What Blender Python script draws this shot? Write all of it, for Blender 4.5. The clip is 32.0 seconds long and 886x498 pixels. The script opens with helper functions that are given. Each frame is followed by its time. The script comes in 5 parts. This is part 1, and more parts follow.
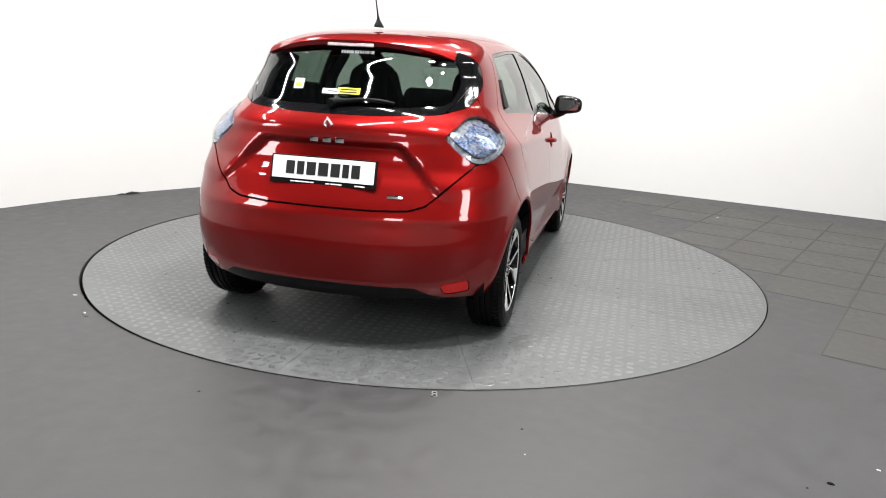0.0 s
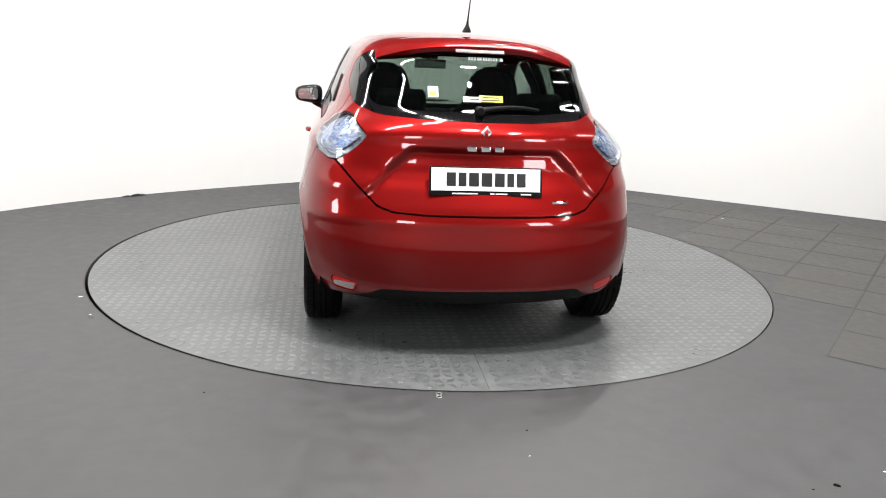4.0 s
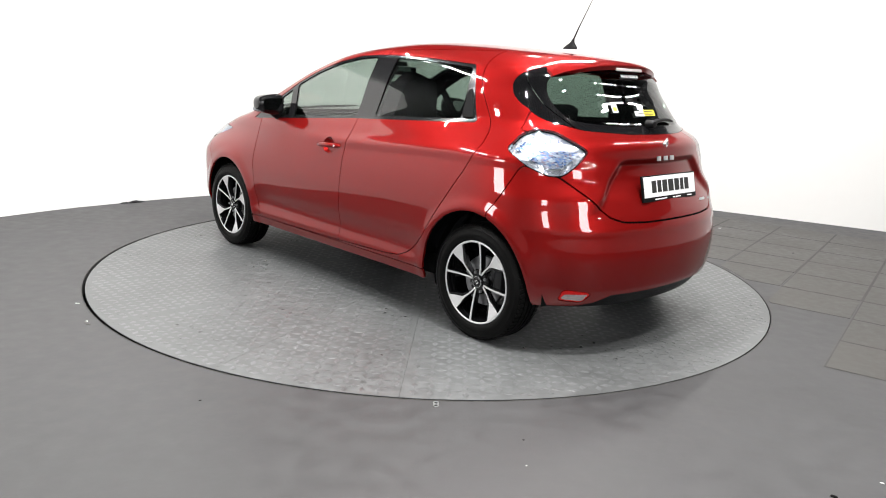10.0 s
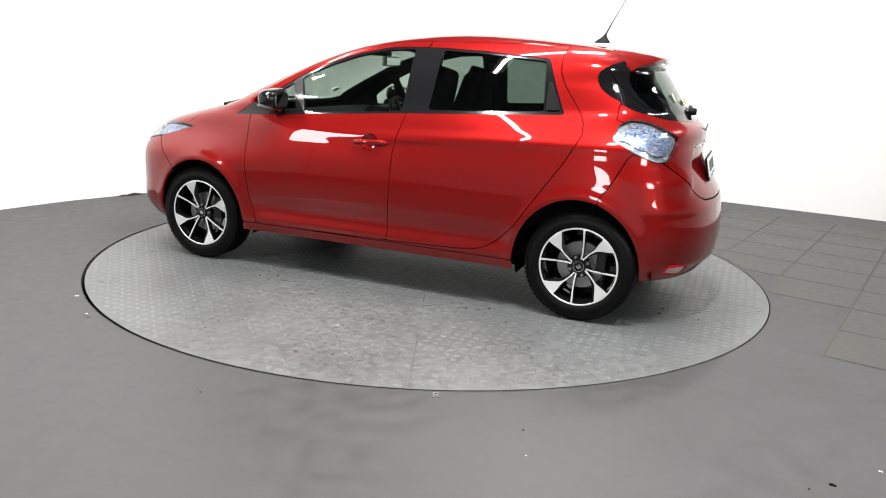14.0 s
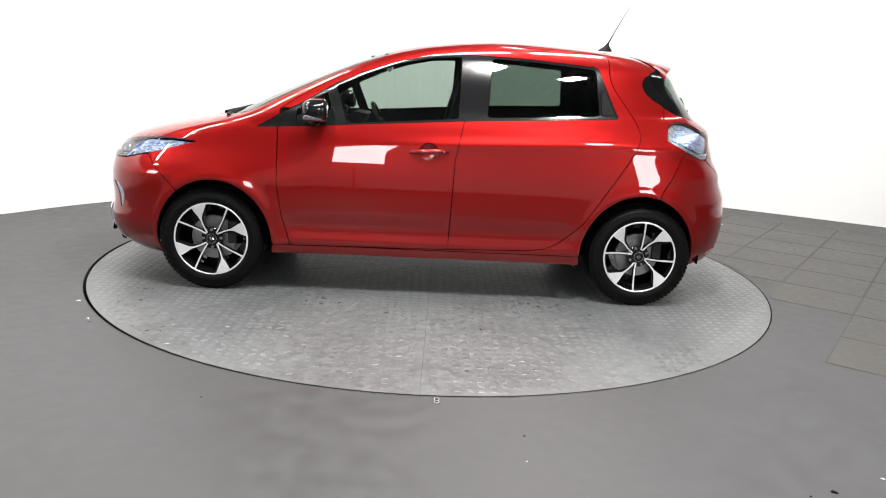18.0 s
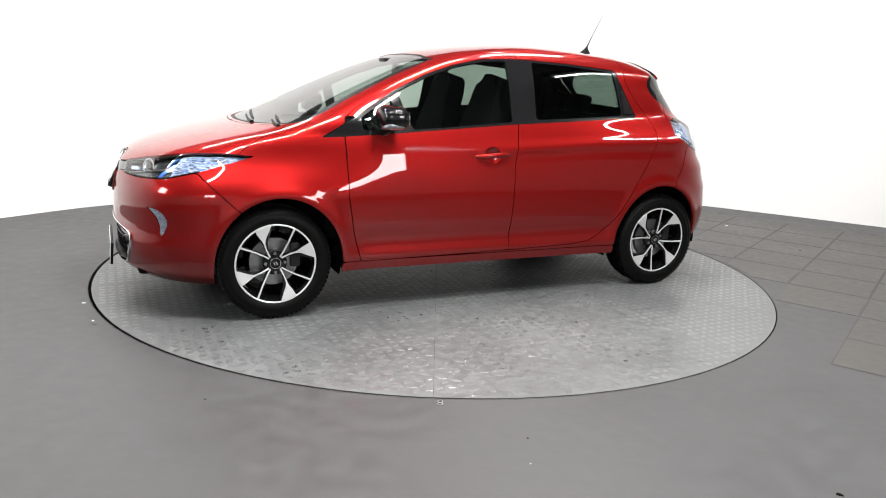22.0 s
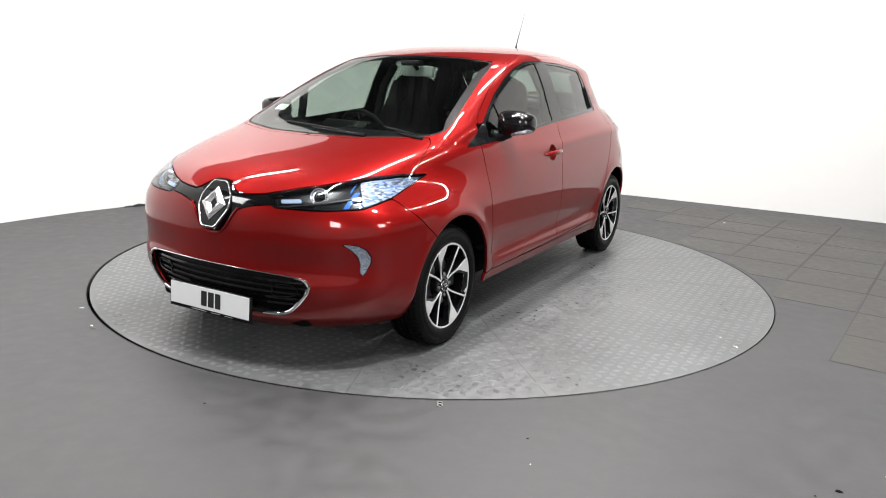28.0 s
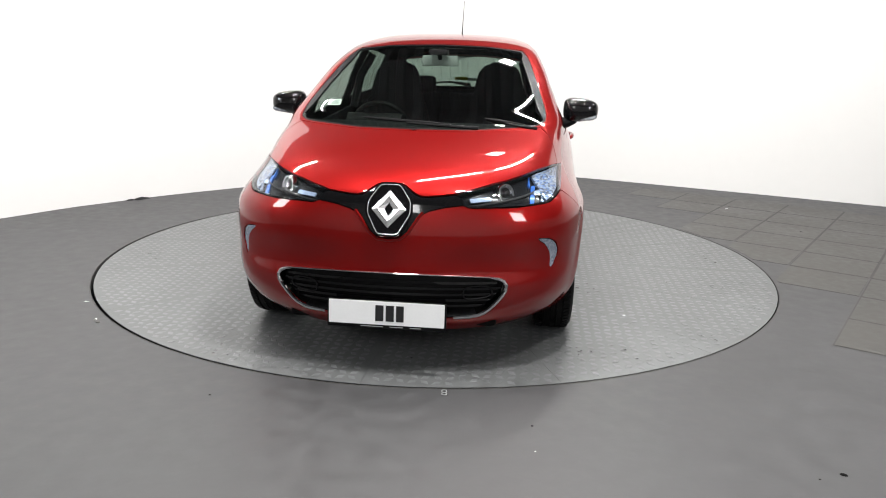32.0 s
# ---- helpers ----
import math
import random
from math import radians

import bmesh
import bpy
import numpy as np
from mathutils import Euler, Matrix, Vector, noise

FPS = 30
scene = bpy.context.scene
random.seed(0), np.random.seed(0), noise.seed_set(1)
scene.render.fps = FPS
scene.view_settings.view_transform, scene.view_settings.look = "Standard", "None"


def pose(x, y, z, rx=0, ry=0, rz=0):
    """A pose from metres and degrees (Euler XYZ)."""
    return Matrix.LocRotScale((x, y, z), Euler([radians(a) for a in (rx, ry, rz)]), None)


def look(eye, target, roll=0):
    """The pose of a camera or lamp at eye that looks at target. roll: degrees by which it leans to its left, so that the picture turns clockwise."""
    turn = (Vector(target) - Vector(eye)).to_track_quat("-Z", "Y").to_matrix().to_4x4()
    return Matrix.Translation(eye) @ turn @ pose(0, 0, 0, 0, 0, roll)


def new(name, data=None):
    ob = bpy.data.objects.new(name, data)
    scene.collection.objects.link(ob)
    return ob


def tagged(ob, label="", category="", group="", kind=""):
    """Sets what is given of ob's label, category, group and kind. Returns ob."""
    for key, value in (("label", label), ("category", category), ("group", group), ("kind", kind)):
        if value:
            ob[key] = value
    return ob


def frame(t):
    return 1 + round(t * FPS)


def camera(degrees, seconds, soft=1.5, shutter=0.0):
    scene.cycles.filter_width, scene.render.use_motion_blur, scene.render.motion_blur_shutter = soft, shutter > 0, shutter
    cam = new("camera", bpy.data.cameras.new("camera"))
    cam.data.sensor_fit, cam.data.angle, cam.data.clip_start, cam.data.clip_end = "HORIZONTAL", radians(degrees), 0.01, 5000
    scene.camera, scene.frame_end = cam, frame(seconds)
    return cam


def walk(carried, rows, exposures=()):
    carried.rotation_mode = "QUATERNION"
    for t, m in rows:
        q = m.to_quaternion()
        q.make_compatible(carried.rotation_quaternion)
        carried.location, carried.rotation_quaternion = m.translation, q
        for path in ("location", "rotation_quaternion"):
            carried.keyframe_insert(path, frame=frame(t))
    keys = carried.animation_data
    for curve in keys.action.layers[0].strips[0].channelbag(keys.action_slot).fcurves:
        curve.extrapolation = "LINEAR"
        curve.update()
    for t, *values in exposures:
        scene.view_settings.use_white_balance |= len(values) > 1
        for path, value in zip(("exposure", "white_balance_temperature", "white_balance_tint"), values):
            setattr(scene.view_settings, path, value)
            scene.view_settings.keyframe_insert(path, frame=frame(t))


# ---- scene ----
# ---------------------------------------------------------------- camera
cam = camera(61.44, 32.0, soft=1.0)
CAM_Y = -5.246
ROWS = [
    (0, -0.005, 1.364, 75.99, -2.70, -0.45), (0.5, -0.009, 1.361, 76.10, -2.65, -0.49), (1, -0.007, 1.361, 76.20, -2.57, -0.42),
    (1.5, -0.004, 1.362, 76.22, -2.63, -0.28), (2, -0.004, 1.363, 76.18, -2.56, -0.19), (2.5, -0.004, 1.365, 76.08, -2.54, -0.15),
    (3, -0.006, 1.364, 76.05, -2.48, -0.18), (3.5, -0.005, 1.363, 76.06, -2.58, -0.09), (5.5, -0.010, 1.359, 76.27, -2.36, -0.38),
    (6, -0.014, 1.360, 76.18, -2.46, -0.46), (6.5, -0.013, 1.360, 76.23, -2.63, -0.47), (7, -0.011, 1.361, 76.51, -2.76, -0.46),
    (7.5, -0.007, 1.363, 76.60, -2.80, -0.36), (8, -0.004, 1.361, 76.66, -2.72, -0.36), (8.5, -0.006, 1.360, 76.65, -2.74, -0.29),
    (9, -0.005, 1.364, 76.66, -2.80, -0.23), (9.5, -0.007, 1.364, 76.72, -2.78, -0.25), (10, -0.002, 1.365, 76.72, -2.86, -0.19),
    (10.5, -0.006, 1.364, 76.62, -2.88, -0.22), (11, -0.006, 1.364, 76.49, -2.89, -0.21), (11.5, -0.005, 1.365, 76.33, -2.89, -0.22),
    (12, -0.005, 1.364, 76.10, -3.02, -0.16), (12.5, -0.007, 1.360, 76.00, -2.84, -0.24), (13, -0.006, 1.363, 75.90, -2.66, -0.29),
    (13.5, -0.005, 1.359, 76.13, -2.65, -0.30), (14, 0.000, 1.362, 76.08, -2.65, -0.27), (14.5, -0.004, 1.364, 76.18, -2.71, -0.32),
    (16.5, -0.003, 1.362, 76.52, -2.56, -0.33), (17, 0.000, 1.361, 76.51, -2.64, -0.27), (17.5, 0.004, 1.364, 76.40, -2.77, -0.15),
    (18, 0.002, 1.364, 76.46, -2.75, -0.11), (18.5, 0.004, 1.363, 76.60, -2.72, -0.01), (19, 0.003, 1.363, 76.62, -2.68, 0.08),
    (19.5, 0.004, 1.364, 76.59, -2.62, 0.16), (20, 0.004, 1.363, 76.55, -2.57, 0.17), (20.5, 0.003, 1.360, 76.60, -2.55, 0.18),
    (21, 0.006, 1.364, 76.60, -2.63, 0.22), (21.5, 0.007, 1.367, 76.59, -2.57, 0.22), (22, 0.010, 1.365, 76.59, -2.54, 0.26),
    (22.5, 0.008, 1.366, 76.49, -2.47, 0.22), (23, 0.007, 1.367, 76.50, -2.50, 0.18), (23.5, -0.000, 1.369, 76.62, -2.47, -0.06),
    (24, 0.000, 1.374, 76.71, -2.42, -0.11), (24.5, 0.006, 1.375, 76.72, -2.53, -0.07), (25, 0.007, 1.376, 76.85, -2.53, -0.06),
    (25.5, 0.008, 1.378, 76.90, -2.39, -0.17), (27.5, 0.010, 1.380, 76.66, -2.06, -0.12), (28, 0.013, 1.374, 76.55, -1.95, -0.00),
    (28.5, 0.008, 1.368, 76.55, -1.92, -0.04), (29, 0.009, 1.370, 76.46, -1.92, 0.05), (29.5, 0.010, 1.369, 76.39, -1.80, 0.15),
    (30, 0.010, 1.366, 76.30, -1.56, 0.16), (30.5, 0.005, 1.370, 76.08, -1.46, 0.12), (31, 0.004, 1.375, 75.86, -1.36, 0.07),
    (31.5, 0.006, 1.372, 75.81, -1.22, -0.06), (32, 0.013, 1.371, 75.76, -1.20, 0.02)]
walk(cam, [(t, pose(x, CAM_Y, z, rx, ry, rz)) for t, x, z, rx, ry, rz in ROWS], [(0, -0.22), (3, -0.18), (6, -0.14), (9, -0.08), (12, 0.0), (23, 0.0), (28, -0.07), (32, -0.16)])

TURN_0, TURN_RATE = 74.63, 5.898      # heading of the car in degrees, and degrees a second
CAR_X, CAR_Y = 0.049, 0.035           # the car's middle on the turntable
DISC_R = 2.272

# ---------------------------------------------------------------- world and lights
world = bpy.data.worlds.new("world")
scene.world = world
world.use_nodes = True
world.node_tree.nodes["Background"].inputs[0].default_value = (0.9, 0.95, 1.0, 1)
world.node_tree.nodes["Background"].inputs[1].default_value = 0.005


def area_lamp(name, eye, target, sx, sy, watts, colour=(1, 0.98, 0.95)):
    data = bpy.data.lights.new(name, "AREA")
    data.shape, data.size, data.size_y, data.energy, data.color = "RECTANGLE", sx, sy, watts, colour
    ob = new(name, data)
    ob.matrix_world = look(eye, target)
    return ob


CEIL = 4.3
GRID_TURN = 54.5                       # the building stands at this angle to the camera
STRIPS = [(-2.7, -1.72, 2, 112), (0.4, -0.15, 3, 150), (3.8, 3.2, 2, 64), (7.9, -1.2, 1, 66)]   # rows of strip lamps: metres across and along the building, lamps in the row, watts
PANELS = [(0.67, -2.5, 215), (1.9, -3.1, 110), (-4.7, -2.35, 25), (0.9, 2.5, 12)]      # square lamps, watts
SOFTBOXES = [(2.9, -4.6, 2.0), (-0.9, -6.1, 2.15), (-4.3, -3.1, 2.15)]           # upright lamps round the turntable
PANEL_SIDE, STRIP_LEN, STRIP_STEP = 0.28, 1.8, 2.25
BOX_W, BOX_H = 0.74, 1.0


def strip_pose(v, u):
    a = radians(GRID_TURN)
    return pose(v * math.sin(a) + u * math.cos(a), -v * math.cos(a) + u * math.sin(a), CEIL, 0, 0, GRID_TURN)


STRIP_SPOTS = [(v, u + (k - (count - 1) / 2) * STRIP_STEP, watts) for v, u, count, watts in STRIPS for k in range(count)]
for v, u, watts in STRIP_SPOTS:
    area_lamp("strip_light", (0, 0, 0), (0, 0, -1), 0.05, STRIP_LEN, watts).matrix_world = strip_pose(v, u) @ pose(0, 0, -0.1, 0, 0, 90)
for px, py, watts in PANELS:
    area_lamp("panel_light", (0, 0, 0), (0, 0, -1), PANEL_SIDE, PANEL_SIDE, watts).matrix_world = pose(px, py, CEIL - 0.07, 0, 0, GRID_TURN)

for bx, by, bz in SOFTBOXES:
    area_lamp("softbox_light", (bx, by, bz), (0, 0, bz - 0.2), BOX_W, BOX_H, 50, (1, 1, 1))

# ---------------------------------------------------------------- materials


def material(name, colour, rough=0.5, metal=0.0, coat=0.0, spec=0.5, vary=0.0, scale=8.0, bump=0.0, bump_scale=60.0, rough_vary=0.0):
    """A node material: base colour varied at two scales, roughness and fine relief."""
    m = bpy.data.materials.new(name)
    m.use_nodes = True
    nt = m.node_tree
    b = nt.nodes["Principled BSDF"]
    b.inputs["Base Color"].default_value = (*colour, 1)
    b.inputs["Roughness"].default_value = rough
    b.inputs["Metallic"].default_value = metal
    b.inputs["Specular IOR Level"].default_value = spec
    b.inputs["Coat Weight"].default_value = coat
    b.inputs["Coat Roughness"].default_value = 0.012
    if not (vary or bump or rough_vary):
        return m
    tc = nt.nodes.new("ShaderNodeTexCoord")
    if vary or rough_vary:
        big, small = nt.nodes.new("ShaderNodeTexNoise"), nt.nodes.new("ShaderNodeTexNoise")
        for n, s, d in ((big, scale, 4), (small, scale * 14, 3)):
            nt.links.new(tc.outputs["Object"], n.inputs["Vector"])
            n.inputs["Scale"].default_value, n.inputs["Detail"].default_value = s, d
        mix = nt.nodes.new("ShaderNodeMath")
        mix.operation = "ADD"
        nt.links.new(big.outputs["Fac"], mix.inputs[0])
        nt.links.new(small.outputs["Fac"], mix.inputs[1])
        if vary:
            ramp = nt.nodes.new("ShaderNodeMapRange")
            ramp.inputs[1].default_value, ramp.inputs[2].default_value = 0.6, 1.4
            ramp.inputs[3].default_value, ramp.inputs[4].default_value = 1 - vary, 1 + vary
            nt.links.new(mix.outputs[0], ramp.inputs[0])
            hsv = nt.nodes.new("ShaderNodeHueSaturation")
            hsv.inputs["Color"].default_value = (*colour, 1)
            nt.links.new(ramp.outputs[0], hsv.inputs["Value"])
            nt.links.new(hsv.outputs[0], b.inputs["Base Color"])
        if rough_vary:
            rr = nt.nodes.new("ShaderNodeMapRange")
            rr.inputs[1].default_value, rr.inputs[2].default_value = 0.6, 1.4
            rr.inputs[3].default_value, rr.inputs[4].default_value = rough - rough_vary, rough + rough_vary
            nt.links.new(mix.outputs[0], rr.inputs[0])
            nt.links.new(rr.outputs[0], b.inputs["Roughness"])
    if bump:
        n = nt.nodes.new("ShaderNodeTexNoise")
        n.inputs["Scale"].default_value, n.inputs["Detail"].default_value = bump_scale, 4
        nt.links.new(tc.outputs["Object"], n.inputs["Vector"])
        bp = nt.nodes.new("ShaderNodeBump")
        bp.inputs["Strength"].default_value, bp.inputs["Distance"].default_value = bump, 0.01
        nt.links.new(n.outputs["Fac"], bp.inputs["Height"])
        nt.links.new(bp.outputs[0], b.inputs["Normal"])
    return m


def glass(name, tint, gloss=0.07):
    """A thin pane: tinted passage of light, with a mirror gloss that grows at grazing angles."""
    m = bpy.data.materials.new(name)
    m.use_nodes = True
    nt = m.node_tree
    nt.nodes.clear()
    out = nt.nodes.new("ShaderNodeOutputMaterial")
    tr, gl, fr, mx = (nt.nodes.new("ShaderNode" + k) for k in ("BsdfTransparent", "BsdfGlossy", "LayerWeight", "MixShader"))
    tr.inputs[0].default_value = (*tint, 1)
    gl.inputs["Roughness"].default_value = 0.01
    fr.inputs["Blend"].default_value = 0.5
    pw, mr = nt.nodes.new("ShaderNodeMath"), nt.nodes.new("ShaderNodeMapRange")
    pw.operation, pw.inputs[1].default_value = "POWER", 4.5
    mr.inputs[3].default_value, mr.inputs[4].default_value = gloss, 1.0
    nt.links.new(fr.outputs["Facing"], pw.inputs[0])
    nt.links.new(pw.outputs[0], mr.inputs[0])
    nt.links.new(mr.outputs[0], mx.inputs[0])
    nt.links.new(tr.outputs[0], mx.inputs[1])
    nt.links.new(gl.outputs[0], mx.inputs[2])
    nt.links.new(mx.outputs[0], out.inputs[0])
    return m


def car_paint():
    m = material("red_metallic_paint", (0.200, 0.0060, 0.0056), 0.38, 0.56, 1.0, 0.08)
    nt = m.node_tree
    b = nt.nodes["Principled BSDF"]
    b.inputs["Coat IOR"].default_value = 1.48
    b.inputs["Specular Tint"].default_value = (0.5, 0.05, 0.055, 1)
    tc, v = nt.nodes.new("ShaderNodeTexCoord"), nt.nodes.new("ShaderNodeTexVoronoi")
    v.inputs["Scale"].default_value = 900
    nt.links.new(tc.outputs["Object"], v.inputs["Vector"])
    rg = nt.nodes.new("ShaderNodeMapRange")
    rg.inputs[3].default_value, rg.inputs[4].default_value = 0.85, 1.15
    nt.links.new(v.outputs["Color"], rg.inputs[0])
    hsv = nt.nodes.new("ShaderNodeHueSaturation")
    hsv.inputs["Color"].default_value = b.inputs["Base Color"].default_value
    nt.links.new(rg.outputs[0], hsv.inputs["Value"])
    nt.links.new(hsv.outputs[0], b.inputs["Base Color"])
    return m


RED = car_paint()
BLACK_GLOSS = material("black_gloss", (0.004, 0.004, 0.0045), 0.08, 0, 0.3, 0.3)
BLACK_PLASTIC = material("black_plastic", (0.005, 0.005, 0.0055), 0.42, spec=0.1, vary=0.2, scale=20, bump=0.1, bump_scale=400)
FRAME_BLACK = material("satin_black_film", (0.007, 0.007, 0.0077), 0.13, 0, 0.0, 0.5, vary=0.1, scale=20)
GREY_PLASTIC = material("grey_plastic", (0.016, 0.0165, 0.018), 0.4, spec=0.25, vary=0.15, scale=20, bump=0.08, bump_scale=500)
DARK = material("dark_underside", (0.004, 0.004, 0.004), 0.8, spec=0.05)
RUBBER = material("tyre_rubber", (0.0030, 0.0030, 0.0030), 0.45, spec=0.09, vary=0.25, scale=14, bump=0.15, bump_scale=260)
ALLOY = material("machined_alloy", (0.78, 0.78, 0.79), 0.34, 0.6, vary=0.06, scale=10)
STEEL = material("brake_steel", (0.30, 0.30, 0.31), 0.38, 0.9, vary=0.2, scale=30)
CHROME = material("chrome", (0.85, 0.86, 0.88), 0.06, 1.0)
BADGE = material("satin_chrome", (0.86, 0.87, 0.88), 0.26, 0.85, vary=0.04, scale=30)
FABRIC = material("seat_fabric", (0.007, 0.0073, 0.0082), 0.85, spec=0.06, vary=0.25, scale=30, bump=0.3, bump_scale=300)
TRIM_LIGHT = material("pale_trim", (0.32, 0.33, 0.33), 0.6, vary=0.08, scale=10)
WHITE = material("plate_white", (0.78, 0.79, 0.80), 0.3, vary=0.03)
INK = material("black_ink", (0.01, 0.01, 0.011), 0.4)
PRINT_WHITE = material("white_print", (0.8, 0.8, 0.8), 0.5)
PAPER = material("sticker_white", (0.62, 0.66, 0.62), 0.6, vary=0.05)
YELLOW = material("sticker_yellow", (0.66, 0.58, 0.03), 0.5, vary=0.05)
LENS_RED = material("red_lens", (0.62, 0.008, 0.008), 0.2, 0, 0.15, 0.2, vary=0.15, scale=60)


def facet_material(name, tones, scale, rough=0.12, metal=0.85, stretch=(1, 1, 1)):
    """Moulded lamp reflector: small facets in several tones."""
    m = material(name, tones[0], rough, metal, 0.2)
    nt = m.node_tree
    b = nt.nodes["Principled BSDF"]
    tc, v, ramp, bp = (nt.nodes.new("ShaderNode" + k) for k in ("TexCoord", "TexVoronoi", "ValToRGB", "Bump"))
    v.inputs["Scale"].default_value = scale
    mp = nt.nodes.new("ShaderNodeMapping")
    mp.inputs["Scale"].default_value = stretch
    nt.links.new(tc.outputs["Object"], mp.inputs["Vector"])
    nt.links.new(mp.outputs[0], v.inputs["Vector"])
    ramp.color_ramp.interpolation = "CONSTANT"
    while len(ramp.color_ramp.elements) < len(tones):
        ramp.color_ramp.elements.new(0.5)
    for k, t in enumerate(tones):
        ramp.color_ramp.elements[k].position, ramp.color_ramp.elements[k].color = k / len(tones), (*t, 1)
    sep = nt.nodes.new("ShaderNodeSeparateColor")
    nt.links.new(v.outputs["Color"], sep.inputs[0])
    nt.links.new(sep.outputs[0], ramp.inputs[0])
    nt.links.new(ramp.outputs[0], b.inputs["Base Color"])
    bp.inputs["Strength"].default_value, bp.inputs["Distance"].default_value = 0.10, 0.02
    nt.links.new(v.outputs["Distance"], bp.inputs["Height"])
    nt.links.new(bp.outputs[0], b.inputs["Normal"])
    return m


LAMP_SILVER = facet_material("lamp_reflector", [(0.36, 0.37, 0.40), (0.29, 0.31, 0.34), (0.42, 0.43, 0.46), (0.20, 0.22, 0.26)], 70, 0.25, 0.6)
LAMP_BLUE = facet_material("blue_lamp_insert", [(0.26, 0.31, 0.41), (0.11, 0.20, 0.44), (0.36, 0.41, 0.49), (0.18, 0.26, 0.42), (0.44, 0.48, 0.54), (0.06, 0.09, 0.18), (0.30, 0.24, 0.29)], 85, 0.22, 0.55, (1, 1, 1.8))
LAMP_HEAD = facet_material("headlamp_reflector", [(0.12, 0.14, 0.18), (0.07, 0.14, 0.32), (0.26, 0.31, 0.38), (0.05, 0.06, 0.09), (0.18, 0.26, 0.42), (0.36, 0.41, 0.48)], 170, 0.36, 0.25, (0.3, 0.3, 1.2))
LAMP_SMOKE = facet_material("smoked_daylight_lamp", [(0.28, 0.32, 0.40), (0.22, 0.26, 0.33), (0.34, 0.38, 0.46), (0.42, 0.46, 0.54)], 170, 0.18, 0.5)
LAMP_DEEP = material("deep_blue_guide", (0.05, 0.16, 0.52), 0.15, 0.3, 0.5, vary=0.4, scale=40)
LAMP_ICE = material("ice_blue_guide", (0.42, 0.52, 0.70), 0.15, 0.4, 0.5, vary=0.3, scale=50)
LAMP_PALE = material("pale_lens", (0.36, 0.30, 0.30), 0.15, 0.2, 0.6, vary=0.3, scale=60)
LAMP_DARK = material("dark_lamp_housing", (0.012, 0.013, 0.0145), 0.22, 0.3, 0.2, 0.3, vary=0.3, scale=12)
GLASS_CLEAR = glass("clear_car_glass", (0.60, 0.68, 0.63))
GLASS_DARK = glass("tinted_car_glass", (0.30, 0.37, 0.33))
LENS_CLEAR = glass("clear_lens", (0.93, 0.95, 0.97))
WALL = material("white_wall_paint", (0.74, 0.74, 0.735), 0.75, vary=0.012, scale=0.5, bump=0.03, bump_scale=30)
GREY_WALL = material("white_back_wall_paint", (0.74, 0.74, 0.74), 0.75, vary=0.05, scale=0.5, bump=0.03, bump_scale=30)
CEILING_M = material("dark_profiled_sheet", (0.09, 0.094, 0.10), 0.55, 0.1, vary=0.12, scale=1.2)
DISC_M = material("worn_checker_plate", (0.100, 0.1045, 0.1065), 0.46, 0.12, vary=0.42, scale=1.1, bump=0.08, bump_scale=40, rough_vary=0.12)
LOZENGE_M = material("worn_plate_relief", (0.128, 0.133, 0.136), 0.34, 0.32, vary=0.6, scale=1.6, rough_vary=0.1)
FLOOR_M = material("grey_painted_concrete", (0.0370, 0.0370, 0.0390), 0.55, vary=0.26, scale=0.8, bump=0.10, bump_scale=14, rough_vary=0.12)
TILE_M = material("grey_painted_slab", (0.0405, 0.0388, 0.0358), 0.52, vary=0.50, scale=1.3, bump=0.06, bump_scale=14, rough_vary=0.14)
GROUT = material("dark_slab_joint", (0.0300, 0.0290, 0.0270), 0.65, vary=0.4, scale=3)

# ---------------------------------------------------------------- mesh helpers


def mesh_of(name, verts, faces, mat, smooth=True, normals=None):
    me = bpy.data.meshes.new(name)
    me.from_pydata([tuple(v) for v in verts], [], [tuple(f) for f in faces])
    if smooth:
        me.polygons.foreach_set("use_smooth", [True] * len(me.polygons))
    me.materials.append(mat)
    me.update()
    if normals is not None:
        me.normals_split_custom_set_from_vertices([tuple(n) for n in normals])
    return me


def put(name, me, parent=None, m=None, label=""):
    ob = new(name, me)
    if parent is not None:
        ob.parent = parent
    if m is not None:
        ob.matrix_local = m
    return tagged(ob, label)


def part(name, bm, mat, parent, label="", smooth=True, m=None, sharp=35):
    """Links a bmesh as one mesh object under a thing or a part."""
    bmesh.ops.recalc_face_normals(bm, faces=bm.faces)
    me = bpy.data.meshes.new(name)
    bm.to_mesh(me)
    bm.free()
    me.materials.append(mat)
    if smooth:
        me.polygons.foreach_set("use_smooth", [True] * len(me.polygons))
        me.set_sharp_from_angle(angle=radians(sharp))
    return put(name, me, parent, m, label)


def add_box(bm, cx, cy, cz, sx, sy, sz, m=None, bevel=0.0, seg=2):
    made = bmesh.ops.create_cube(bm, size=1, matrix=(m or Matrix()) @ Matrix.Translation((cx, cy, cz)) @ Matrix.Diagonal((sx, sy, sz, 1)))
    if bevel:
        edges = {e for v in made["verts"] for e in v.link_edges}
        bmesh.ops.bevel(bm, geom=list(edges), offset=bevel, segments=seg, affect="EDGES", profile=0.6)
    return bm


def box(cx, cy, cz, sx, sy, sz, m=None, bevel=0.0, seg=2):
    return add_box(bmesh.new(), cx, cy, cz, sx, sy, sz, m, bevel, seg)


